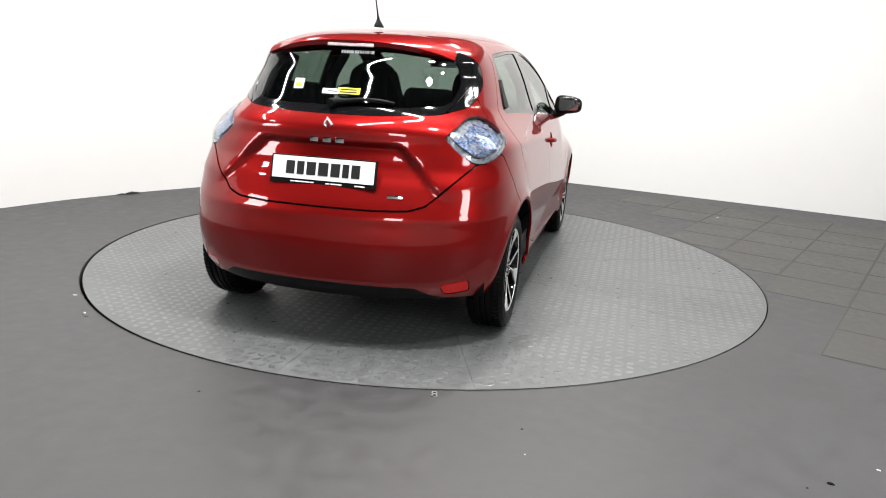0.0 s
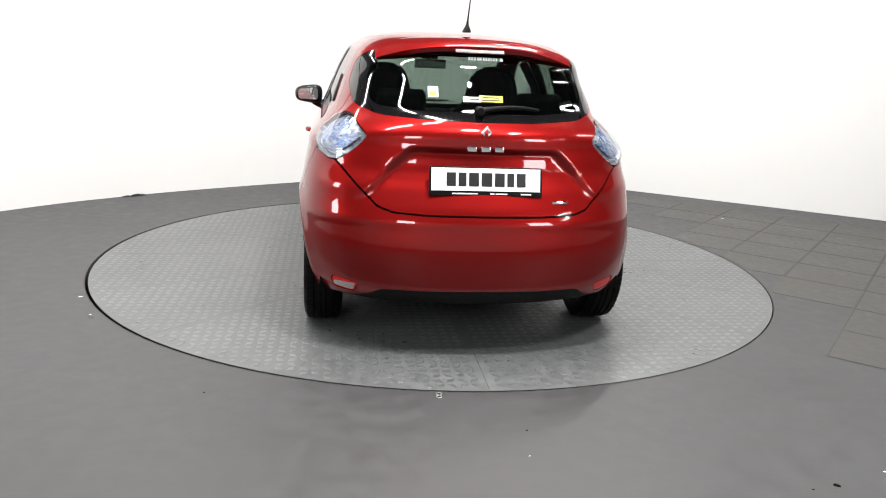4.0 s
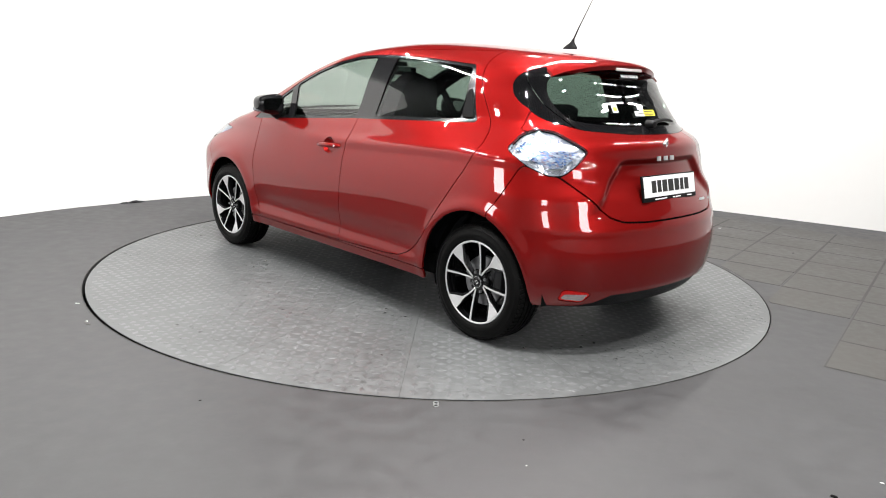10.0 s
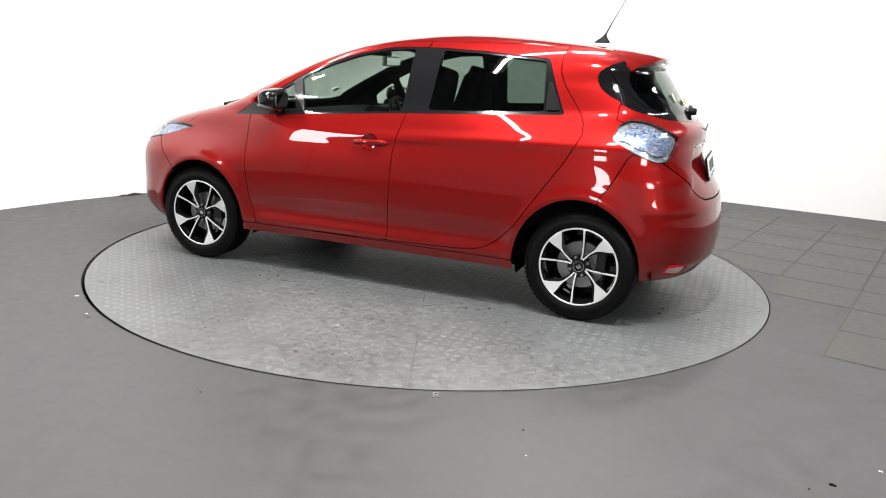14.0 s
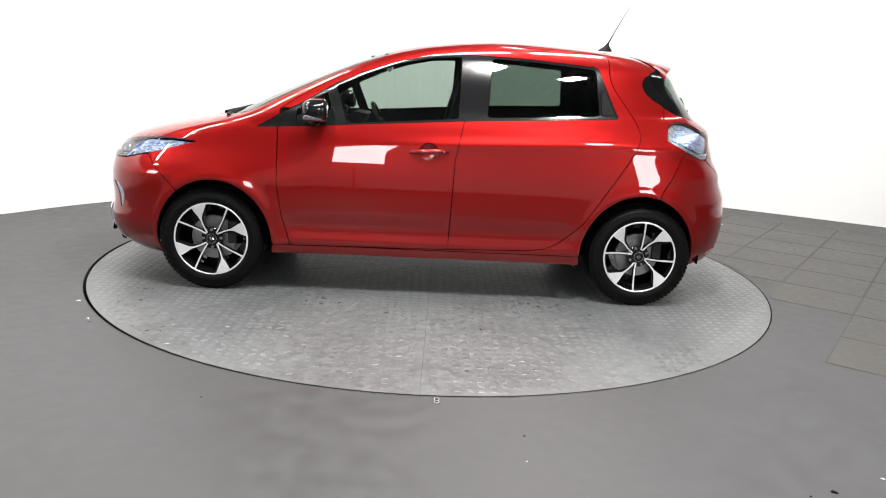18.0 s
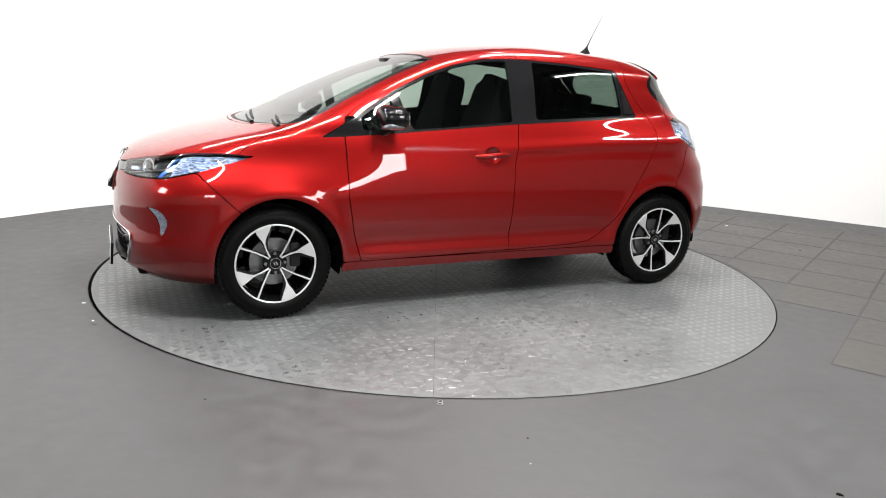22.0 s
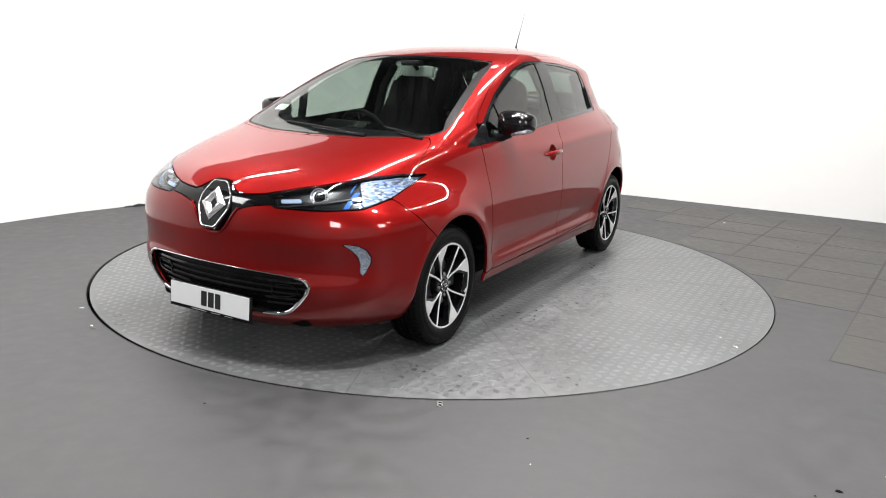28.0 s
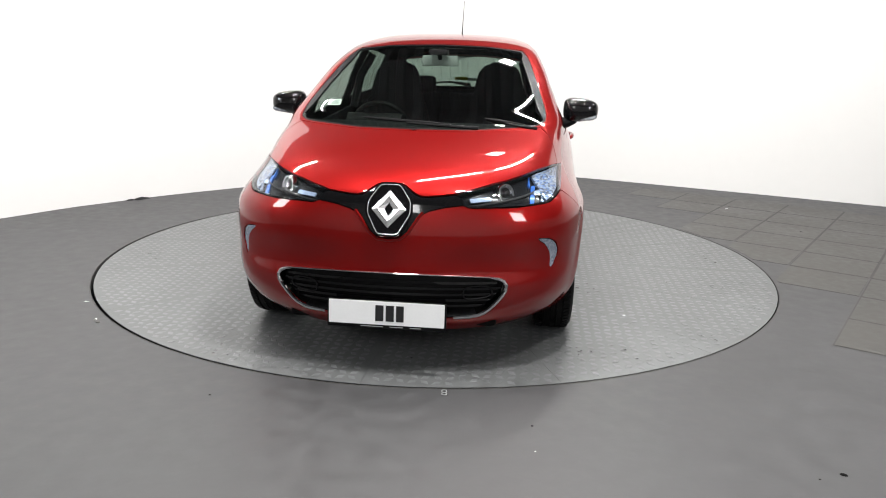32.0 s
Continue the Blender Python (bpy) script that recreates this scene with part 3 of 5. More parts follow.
def sculpt(p):
    """Flared arches, the waist crease, the hollow of the doors and the recess in the tailgate."""
    x, y, z = p[..., 0], p[..., 1], p[..., 2]
    ay, sg = np.abs(y), np.sign(y)
    side = smoothstep(0.55, 0.75, ay)
    out = np.zeros_like(x)
    for cx, rx, rz in ARCHES:
        r = 0.372 * np.hypot((x - cx) / rx, (z - 0.305) / rz)
        out += 0.012 * np.exp(-((r - 0.385) / 0.045) ** 2) * (z > 0.2)
        out += 0.003 * np.exp(-((r - 0.42) / 0.16) ** 2)
    mid = smoothstep(1.0, 0.75, x) * smoothstep(-1.05, -0.75, x)
    out -= 0.016 * mid * np.exp(-((z - 0.42) / 0.07) ** 2)
    out += 0.006 * mid * np.exp(-((z - 0.33) / 0.035) ** 2)
    rise = 0.925 + 0.045 * smoothstep(0.3, -1.2, x)
    out += 0.010 * smoothstep(0.6, -0.3, x) * np.exp(-((z - rise) / 0.035) ** 2)
    y2 = y + sg * side * out
    y2 = y2 * (1 - TAPER_R * smoothstep(-0.3, -1.7, x) * smoothstep(0.98, 1.16, z) * (1 - 0.45 * smoothstep(1.28, 1.45, z)))
    y2 = y2 * (1 - TAPER_F * smoothstep(0.55, 1.7, x) * smoothstep(0.68, 0.92, z) * smoothstep(1.1, 1.0, z))
    z2 = z - ROOF_DROP * smoothstep(-0.3, -1.5, x) * smoothstep(1.25, 1.50, z)
    back = smoothstep(-1.45, -1.75, x)
    w = 0.345 + 0.95 * np.clip(0.985 - z, -0.02, 0.25)
    rec = smoothstep(w + 0.03, w - 0.04, ay) * smoothstep(0.70, 0.84, z) * smoothstep(0.995, 0.955, z)
    x2 = x + 0.032 * back * rec
    nose = smoothstep(1.35, 1.6, x) * smoothstep(0.12, 0.42, ay)
    x2 = x2 - 0.009 * nose * smoothstep(0.612, 0.50, z) * smoothstep(0.40, 0.48, z) * (z < 0.612)
    x2 = x2 - 0.004 * back * np.exp(-((z - 0.655) / 0.03) ** 2)
    return np.stack([x2, y2, z2], -1)


SKIN = sculpt(SKIN)
du = np.roll(SKIN, -1, 0) - np.roll(SKIN, 1, 0)
dv = np.gradient(SKIN, axis=1)
SKIN_N = np.cross(du, dv)
SKIN_N /= np.maximum(np.linalg.norm(SKIN_N, axis=2, keepdims=True), 1e-12)
SKIN_N[:, -1] = (0, 0, 1)
SX, SY, SZ = SKIN[..., 0], SKIN[..., 1], SKIN[..., 2]
SA = np.abs(SY)
FRONT, REAR = SX > X_MID, SX <= X_MID
BIG = 9.0


LEN_U = np.maximum(np.linalg.norm(du, axis=2), 1e-6)
LEN_V = np.maximum(np.linalg.norm(dv, axis=2), 1e-6)


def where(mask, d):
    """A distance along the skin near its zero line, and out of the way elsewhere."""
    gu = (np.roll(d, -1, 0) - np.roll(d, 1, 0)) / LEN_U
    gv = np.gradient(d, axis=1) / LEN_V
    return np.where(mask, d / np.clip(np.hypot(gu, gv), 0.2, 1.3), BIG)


def cut_mesh(d, off=0.0, thick=0.010, solo=True):
    """The part of the skin where d is negative, moved out by off, with edges turned in by thick."""
    ns, nz = d.shape
    pos = SKIN + SKIN_N * off
    flat_p, flat_n, fd = pos.reshape(-1, 3), SKIN_N.reshape(-1, 3), d.reshape(-1)
    i, j = np.meshgrid(np.arange(ns), np.arange(nz - 1), indexing="ij")
    i2 = (i + 1) % ns
    quads = np.stack([i * nz + j, i2 * nz + j, i2 * nz + j + 1, i * nz + j + 1], -1).reshape(-1, 4)
    neg = fd[quads] < 0
    cnt = neg.sum(1)
    polys = [tuple(q) for q in quads[cnt == 4]]
    verts, norms = [], []
    extra, base = {}, len(flat_p)

    def edge(a, b):
        key = (a, b) if a < b else (b, a)
        if key not in extra:
            t = fd[key[0]] / (fd[key[0]] - fd[key[1]])
            t = min(max(t, 0.02), 0.98)
            verts.append(flat_p[key[0]] * (1 - t) + flat_p[key[1]] * t)
            norms.append(flat_n[key[0]] * (1 - t) + flat_n[key[1]] * t)
            extra[key] = base + len(verts) - 1
        return extra[key]

    for q in quads[(cnt > 0) & (cnt < 4)]:
        ring = []
        for k in range(4):
            a, b = q[k], q[(k + 1) % 4]
            if fd[a] < 0:
                ring.append(a)
            if (fd[a] < 0) != (fd[b] < 0):
                ring.append(edge(a, b))
        if len(ring) >= 3:
            polys.append(tuple(ring))
    if solo and polys:
        root = {}

        def find(v):
            while root.setdefault(v, v) != v:
                root[v] = root[root[v]]
                v = root[v]
            return v

        for p in polys:
            a = find(p[0])
            for v in p[1:]:
                root[find(v)] = a
        tally = {}
        for p in polys:
            tally[find(p[0])] = tally.get(find(p[0]), 0) + 1
        best = max(tally, key=tally.get)
        polys = [p for p in polys if find(p[0]) == best]
    allp = np.concatenate([flat_p, np.array(verts).reshape(-1, 3)])
    alln = np.concatenate([flat_n, np.array(norms).reshape(-1, 3)])
    used = np.unique(np.concatenate([np.array(p) for p in polys])) if polys else np.array([], int)
    remap = np.full(len(allp), -1)
    remap[used] = np.arange(len(used))
    polys = [tuple(int(remap[v]) for v in p) for p in polys]
    P, N = allp[used], alln[used]
    if thick:
        count = {}
        for p in polys:
            for k in range(len(p)):
                a, b = p[k], p[(k + 1) % len(p)]
                count[(a, b)] = True
        rim = [(a, b) for a, b in count if (b, a) not in count]
        idx = {}
        ep, en = [], []
        for a, b in rim:
            for v in (a, b):
                if v not in idx:
                    idx[v] = len(P) + len(ep)
                    ep += [P[v], P[v] - N[v] * thick]
                    en += [N[v], N[v]]
        polys += [(idx[b], idx[a], idx[a] + 1, idx[b] + 1) for a, b in rim]
        face = {v: np.zeros(3) for v in idx}
        for a, b in rim:
            w = np.cross(P[b] - P[a], N[a])
            for v in (a, b):
                face[v] += w / max(np.linalg.norm(w), 1e-9)
        for v, k in idx.items():
            w = face[v] / max(np.linalg.norm(face[v]), 1e-9)
            en[k - len(P)] = en[k - len(P) + 1] = w
        if ep:
            P, N = np.concatenate([P, ep]), np.concatenate([N, en])
    return P, N, polys


def skin_part(name, d, mat, parent, label="", off=0.0, thick=0.014, solo=True):
    P, N, F = cut_mesh(d, off, thick, solo)
    me = mesh_of(name, P, F, mat, True, N / np.maximum(np.linalg.norm(N, axis=1, keepdims=True), 1e-9))
    return put(name, me, parent, None, label)


GAP = 0.0025
# -- outlines, in the car's own metres
E_R = (SX + SA) / math.sqrt(2)         # along the rear corner
E_F = (SX - SA) / math.sqrt(2)         # along the front corner
sides = SA > 0.38
FDOOR = [(0.894, 1.095), (0.903, 0.993), (0.897, 0.662), (0.867, 0.469), (0.818, 0.300), (-0.124, 0.313), (-0.143, 0.843), (-0.19, 1.076), (-0.25, 1.492),
         (-0.02, 1.482), (0.20, 1.438), (0.42, 1.362), (0.62, 1.268), (0.80, 1.165)]
RDOOR = [(-0.124, 0.313), (-0.60, 0.328), (-0.70, 0.340), (-0.77, 0.368), (-0.827, 0.41), (-0.916, 0.498), (-1.165, 0.873), (-1.225, 0.985), (-1.240, 1.03), (-1.232, 1.085),
         (-1.204, 1.138), (-1.097, 1.279), (-1.064, 1.345), (-1.056, 1.40), (-1.06, 1.500), (-0.25, 1.492), (-0.19, 1.076), (-0.143, 0.843)]
DLO = [(1.035, 0.986), (0.95, 0.990), (0.576, 1.017), (-0.17, 1.072), (-0.317, 1.080), (-1.118, 1.122), (-1.07, 1.22), (-0.985, 1.420), (-0.60, 1.447), (-0.331, 1.456),
       (-0.169, 1.456), (0.0, 1.447), (0.20, 1.405), (0.39, 1.342), (0.58, 1.256), (0.83, 1.103)]
GLASS_FD = rounded([(0.50, 1.034), (-0.155, 1.086), (-0.165, 1.444), (0.0, 1.434), (0.20, 1.392), (0.39, 1.327), (0.575, 1.243)], 0.02)
GLASS_FQ = rounded([(0.80, 1.026), (0.565, 1.040), (0.625, 1.208), (0.70, 1.163), (0.80, 1.098)], 0.015)
GLASS_RD = rounded([(-0.325, 1.100), (-1.000, 1.135), (-0.972, 1.405), (-0.60, 1.434), (-0.345, 1.443)], 0.02)
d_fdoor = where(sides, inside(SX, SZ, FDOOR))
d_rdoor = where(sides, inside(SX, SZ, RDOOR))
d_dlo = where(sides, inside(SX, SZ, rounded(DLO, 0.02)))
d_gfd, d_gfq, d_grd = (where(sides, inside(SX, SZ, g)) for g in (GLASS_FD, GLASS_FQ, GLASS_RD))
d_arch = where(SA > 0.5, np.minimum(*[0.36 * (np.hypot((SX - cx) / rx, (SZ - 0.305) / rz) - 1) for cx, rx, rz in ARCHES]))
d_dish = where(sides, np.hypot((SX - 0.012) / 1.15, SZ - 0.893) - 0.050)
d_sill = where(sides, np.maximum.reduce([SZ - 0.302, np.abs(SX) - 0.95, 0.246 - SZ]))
WS_HALF = [(0.3, 1.027), (0.47, 1.036), (0.62, 1.043), (0.676, 1.066), (0.607, 1.25), (0.53, 1.435), (0.3, 1.460)]
WS = rounded([(0, 1.025)] + WS_HALF + [(0, 1.468)] + [(-a, b) for a, b in WS_HALF[::-1]], 0.03)
d_ws = where(FRONT, inside(SY, SZ, WS))
WS_SIDE = smoothstep(1.07, 1.13, SZ) * smoothstep(0.35, 0.52, SA) * smoothstep(1.42, 1.38, SZ)
d_ws = d_ws - 0.014 * WS_SIDE
RG = rounded([(-0.605, 1.16), (-0.49, 1.122), (-0.24, 1.108), (0, 1.106), (0.24, 1.108), (0.49, 1.122), (0.605, 1.16), (0.635, 1.25), (0.60, 1.39), (0.52, 1.47), (-0.52, 1.47), (-0.60, 1.39), (-0.635, 1.25)], 0.03)
WEDGE = rounded([(-1.260, 1.325), (-1.266, 1.358), (-1.297, 1.390), (-1.42, 1.448), (-1.50, 1.475), (-1.78, 1.475), (-1.78, 1.112), (-1.68, 1.124), (-1.576, 1.146), (-1.442, 1.192), (-1.347, 1.231), (-1.284, 1.276)], 0.02)
d_rg = np.minimum(where(REAR & (SX < -1.4), inside(SY, SZ, RG)), where(REAR & (SA > 0.42), inside(SX, SZ, WEDGE)))
TAIL = rounded([(-0.440, 1.016), (-0.510, 1.090), (-0.585, 1.119), (-0.670, 1.113), (-0.790, 1.055), (-0.832, 1.024), (-0.780, 0.965), (-0.712, 0.912), (-0.645, 0.907), (-0.530, 0.950)], 0.02)
d_tail = where(REAR & (SA > 0.3), inside(E_R, SZ, TAIL))
HEAD = rounded([(1.205, 0.812), (1.190, 0.757), (1.015, 0.755), (0.810, 0.764), (0.660, 0.802), (0.450, 0.884), (0.600, 0.893), (0.740, 0.889), (0.830, 0.878), (0.970, 0.856), (1.040, 0.846)], 0.008)
d_head = where(FRONT & (SA > 0.2) & (SX > 1.2), inside(E_F, SZ, HEAD))
BAND_HALF = [(0.36, 0.818), (0.30, 0.810), (0.20, 0.799), (0.14, 0.795), (0.112, 0.805), (0.05, 0.846)]
BAND_LOW = [(0.045, 0.618), (0.085, 0.65), (0.125, 0.712), (0.16, 0.738), (0.235, 0.757), (0.307, 0.766), (0.36, 0.768)]
BAND = BAND_HALF + [(-a, b) for a, b in BAND_HALF[::-1]] + [(-a, b) for a, b in BAND_LOW[::-1]] + BAND_LOW
nose_zone = FRONT & (SX > 1.5)
d_band = np.maximum(where(nose_zone, inside(SY, SZ, rounded(BAND, 0.02))), -d_head + 0.002)
GRILLE_HALF = [(0.2, 0.461), (0.33, 0.457), (0.45, 0.448), (0.50, 0.438), (0.518, 0.415), (0.513, 0.385), (0.471, 0.332), (0.425, 0.288), (0.385, 0.272), (0.29, 0.266)]
GRILLE = [(0, 0.463)] + GRILLE_HALF + [(0, 0.264)] + [(-a, b) for a, b in GRILLE_HALF[::-1]]
d_grille = where(nose_zone, inside(SY, SZ, GRILLE))
DRL = rounded([(0.648, 0.612), (0.70, 0.605), (0.728, 0.584), (0.739, 0.55), (0.734, 0.515), (0.712, 0.465), (0.710, 0.52), (0.700, 0.555), (0.684, 0.583)], 0.006)
d_drl = where(nose_zone, inside(SA, SZ, DRL))
HOOD_HALF = [(2.3, 0.42), (2.02, 0.42), (1.92, 0.50), (1.78, 0.62), (1.60, 0.715), (1.47, 0.728), (1.358, 0.706), (1.241, 0.674), (1.15, 0.60), (0.95, 0.50)]
HOOD_EDGE = HOOD_HALF + [(a, -b) for a, b in HOOD_HALF[::-1]]
d_hood = np.maximum.reduce([where(FRONT & (SZ > 0.74), inside(SX, SY, HOOD_EDGE)), (0.79 + 0.06 * smoothstep(0.3, 0.7, SA)) - SZ, -d_ws + 0.026, -d_head + 0.004, -d_band + 0.004])
RFOG = rounded([(0.585, 0.345), (0.705, 0.362), (0.70, 0.305), (0.60, 0.292)], 0.012)
d_rfog = where(REAR & (SX < -1.3), inside(SA, SZ, RFOG))
GATE = [(0, 0.69), (0.28, 0.69), (0.43, 0.697), (0.50, 0.720), (0.58, 0.795), (0.70, 0.915), (0.74, 1.0), (0.68, 1.10), (0.68, 1.30), (0.60, 1.40), (0.535, 1.512), (0, 1.512)]
d_gate = where(REAR & (SX < -1.30), inside(SA, SZ, GATE + [(-0.2, 1.512), (-0.2, 0.69)]))
d_gate = np.maximum.reduce([d_gate, -d_tail + 0.003, -d_rg + 0.0, SX + 1.40])
DIFF = [(-0.2, 0.245), (0.80, 0.245), (0.80, 0.250), (0.72, 0.262), (0.60, 0.268), (0.535, 0.285), (0.47, 0.325), (0, 0.330), (-0.2, 0.330)]
d_diff = where(REAR & (SX < -1.62), inside(SA, SZ, DIFF))
RB = [(-1.345, 0.5), (-1.375, 0.70), (-1.44, 0.80), (-1.50, 0.93), (-1.60, 1.0), (-2.2, 1.0), (-2.2, 0.1), (-1.345, 0.1)]
d_rbump = np.maximum.reduce([where(REAR, inside(SX, SZ, RB)), -d_gate + 2 * GAP, -d_tail + 0.003, -d_diff + 0.002, -d_rfog + 0.002])
FB = [(1.44, 0.1), (1.44, 0.57), (1.50, 0.62), (1.561, 0.68), (1.63, 0.745), (1.69, 0.809), (1.72, 0.88), (2.4, 0.88), (2.4, 0.1)]
d_fbump = np.maximum.reduce([where(FRONT, inside(SX, SZ, FB)), -d_head + 0.003, -d_band + 0.002, -d_grille + 0.0, -d_drl + 0.002, -d_hood + 2 * GAP])
d_low = 0.205 - SZ


def left(d):
    return np.maximum(d, -SY)


def right(d):
    return np.maximum(d, SY)


def shrink(d, g=GAP):
    return d + g


def build_body():
    base = put("body", mesh_of("body", [(0, 0, 0.3)], [], DARK), car)
    arch = -d_arch
    # the red panels
    skin_part("bonnet", np.maximum(shrink(d_hood), d_low), RED, car, "red bonnet")
    skin_part("front_bumper", np.maximum.reduce([shrink(d_fbump), arch, 0.185 - SZ]), RED, car, "red front bumper")
    skin_part("rear_bumper", np.maximum.reduce([shrink(d_rbump), arch, 0.262 - SZ]), RED, car, "red rear bumper")
    skin_part("tailgate", shrink(d_gate), RED, car, "red tailgate with a recess round the plate")
    skin_part("rear_valance", np.maximum(shrink(d_diff), arch), BLACK_PLASTIC, car, "black lower bumper lip", off=-0.012, thick=0.03)
    for half in (left, right):
        skin_part("front_door", half(np.maximum.reduce([shrink(d_fdoor), -d_dlo + 0.001, -d_dish, SZ - 1.1049])), RED, car, "red front door")
        skin_part("front_door_frame", half(np.maximum.reduce([shrink(d_fdoor), -d_dlo + 0.001, 1.105 - SZ])), RED, car, "red window frame of the front door")
        skin_part("rear_door_frame", half(np.maximum.reduce([shrink(d_rdoor), -d_dlo + 0.001, 1.1401 - SZ])), RED, car, "red window frame of the rear door")
        skin_part("rear_door", half(np.maximum.reduce([shrink(d_rdoor), -d_dlo + 0.001, arch + 0.01, SZ - 1.14])), RED, car, "red rear door with a hidden handle")
        skin_part("sill", half(np.maximum.reduce([shrink(d_sill), arch, -d_fdoor + GAP, -d_rdoor + GAP])), RED, car)
    rest = np.maximum.reduce([-d_hood + GAP, -d_fbump + GAP, -d_rbump + GAP, -d_gate + GAP, -d_fdoor + GAP, -d_rdoor + GAP, -d_sill + GAP, -d_dlo + 0.001, -d_ws + 0.001, -d_rg + 0.0,
                              -d_tail + 0.003, -d_head + 0.003, -d_band + 0.003, -d_diff, arch, -d_grille, 0.246 - SZ, -d_drl, -d_rfog])
    skin_part("roof", np.maximum.reduce([rest, 1.44 - SZ]), RED, car, "red roof")
    for half in (left, right):
        skin_part("wing", half(np.maximum.reduce([rest, SZ - 1.06, 0.2 - SX])), RED, car, "red front wing")
        skin_part("windscreen_pillar", half(np.maximum.reduce([rest, SZ - 1.4399, 1.0601 - SZ, 0.2 - SX])), RED, car, "red windscreen pillar")
        skin_part("rear_quarter", half(np.maximum.reduce([rest, SZ - 1.4399, SX - 0.1999])), RED, car, "red rear quarter panel")
    # what lies under the gaps
    under = np.maximum.reduce([-d_gfd - 0.004, -d_gfq - 0.004, -d_grd - 0.004, -d_ws - 0.02, -d_rg - 0.03, arch - 0.004, 0.262 - SZ, -d_dish - 0.01, -d_tail, -d_head, -d_grille + 0.004])
    skin_part("under_shell", under, DARK, car, off=-0.016, thick=0, solo=False)
    # window frames, glass
    for half in (left, right):
        frame_d = half(np.maximum.reduce([d_dlo, -d_gfd, -d_gfq, -d_grd]))
        skin_part("window_frame", frame_d, FRAME_BLACK, car, "satin black window surround", off=-0.003, thick=0.012)
        skin_part("window_pane", half(d_gfd - 0.004), GLASS_CLEAR, car, "clear front door glass", off=-0.008, thick=0)
        skin_part("window_pane", half(d_gfq - 0.004), GLASS_CLEAR, car, "small clear quarter light", off=-0.008, thick=0)
        skin_part("window_pane", half(d_grd - 0.004), GLASS_DARK, car, "tinted rear door glass", off=-0.008, thick=0)
    ws_edge = 0.022 + 0.026 * WS_SIDE
    skin_part("windscreen", d_ws + ws_edge, GLASS_CLEAR, car, "clear windscreen", off=-0.002, thick=0)
    skin_part("windscreen_border", np.maximum(d_ws, -d_ws - ws_edge), BLACK_PLASTIC, car, "black windscreen border", off=-0.002, thick=0.01)
    skin_part("cowl", np.maximum.reduce([d_ws - 0.022, -d_ws - 0.004, SZ - 1.075]), BLACK_PLASTIC, car, "black scuttle under the windscreen", off=-0.010)
    clear = where(REAR & (SX < -1.4), inside(SY, SZ, rounded([(-0.52, 1.165), (-0.3, 1.145), (0.3, 1.145), (0.52, 1.165), (0.55, 1.25), (0.52, 1.36), (0.46, 1.41), (-0.46, 1.41), (-0.52, 1.36), (-0.55, 1.25)], 0.04)))
    skin_part("rear_window", np.maximum(clear, d_rg + 0.01), GLASS_DARK, car, "tinted rear window", off=-0.003, thick=0)
    seam = where(REAR & (SA > 0.4), inside(SX, SZ, [(-1.31, 1.52), (-1.31, 1.399), (-1.343, 1.333), (-1.443, 1.242), (-1.574, 1.154), (-1.70, 1.08), (-1.0, 1.08), (-1.0, 1.52)]))
    skin_part("rear_window_border", np.maximum.reduce([d_rg + 0.0005, -clear, -seam + 0.002]), BLACK_GLOSS, car, "gloss black glass border", off=-0.001, thick=0.01)
    for half in (left, right):
        skin_part("rear_side_pane", half(np.maximum(d_rg + 0.0005, seam + 0.002)), BLACK_GLOSS, car, "gloss black corner pane", off=-0.001, thick=0.01)
    # lamps
    for half in (left, right):
        lamp = skin_part("tail_lamp", half(d_tail), LAMP_SILVER, car, "clear diamond tail lamp with a bluish reflector", off=-0.020, thick=0.0)
        skin_part("lens", half(d_tail), LENS_CLEAR, lamp, off=0.006, thick=0.02)
        skin_part("bezel", half(np.maximum(d_tail, -d_tail - 0.012)), LAMP_SILVER, lamp, off=-0.002, thick=0.02)
        skin_part("blue_insert", half(d_tail + 0.036), LAMP_BLUE, lamp, off=-0.010, thick=0.010)
        skin_part("inner_rim", half(np.maximum(d_tail + 0.025, -d_tail - 0.030)), CHROME, lamp, off=-0.012, thick=0.006)
        lamp = skin_part("headlamp", half(d_head), LAMP_DARK, car, "swept headlamp with blue inserts", off=-0.035, thick=0.0)
        skin_part("lens", half(d_head), LENS_CLEAR, lamp, off=0.003, thick=0.02)
        skin_part("bezel", half(np.maximum(d_head, -d_head - 0.006)), BLACK_PLASTIC, lamp, off=0.0, thick=0.03)
        skin_part("outer_reflector", half(np.maximum.reduce([d_head + 0.011, E_F - 0.80])), LAMP_HEAD, lamp, "blue-tinted faceted indicator reflector", off=-0.020, thick=0.010)
        skin_part("chrome_line", half(np.maximum(d_head + 0.006, -d_head - 0.0095)), CHROME, lamp, off=-0.012, thick=0.012)
        skin_part("blue_insert", half(np.maximum.reduce([d_head + 0.014, np.abs(E_F - 1.12) - 0.045, np.abs(SZ - 0.795 - 0.10 * (1.12 - E_F)) - 0.009])), LAMP_ICE, lamp, off=-0.022, thick=0.01)
        skin_part("blue_insert", half(np.maximum.reduce([d_head + 0.010, np.abs(SA - 0.606) - 0.0045])), LAMP_DEEP, lamp, off=-0.022, thick=0.01)
        skin_part("reflector_bowl", half(np.maximum.reduce([d_head + 0.013, np.abs(SA - 0.535) - 0.055, 0.781 - SZ])), LAMP_DARK, lamp, off=-0.0335, thick=0.004)
        skin_part("blue_insert", half(np.maximum.reduce([d_head + 0.013, np.abs(SA - 0.628) - 0.010, SZ - 0.845])), LAMP_DEEP, lamp, off=-0.030, thick=0.006)
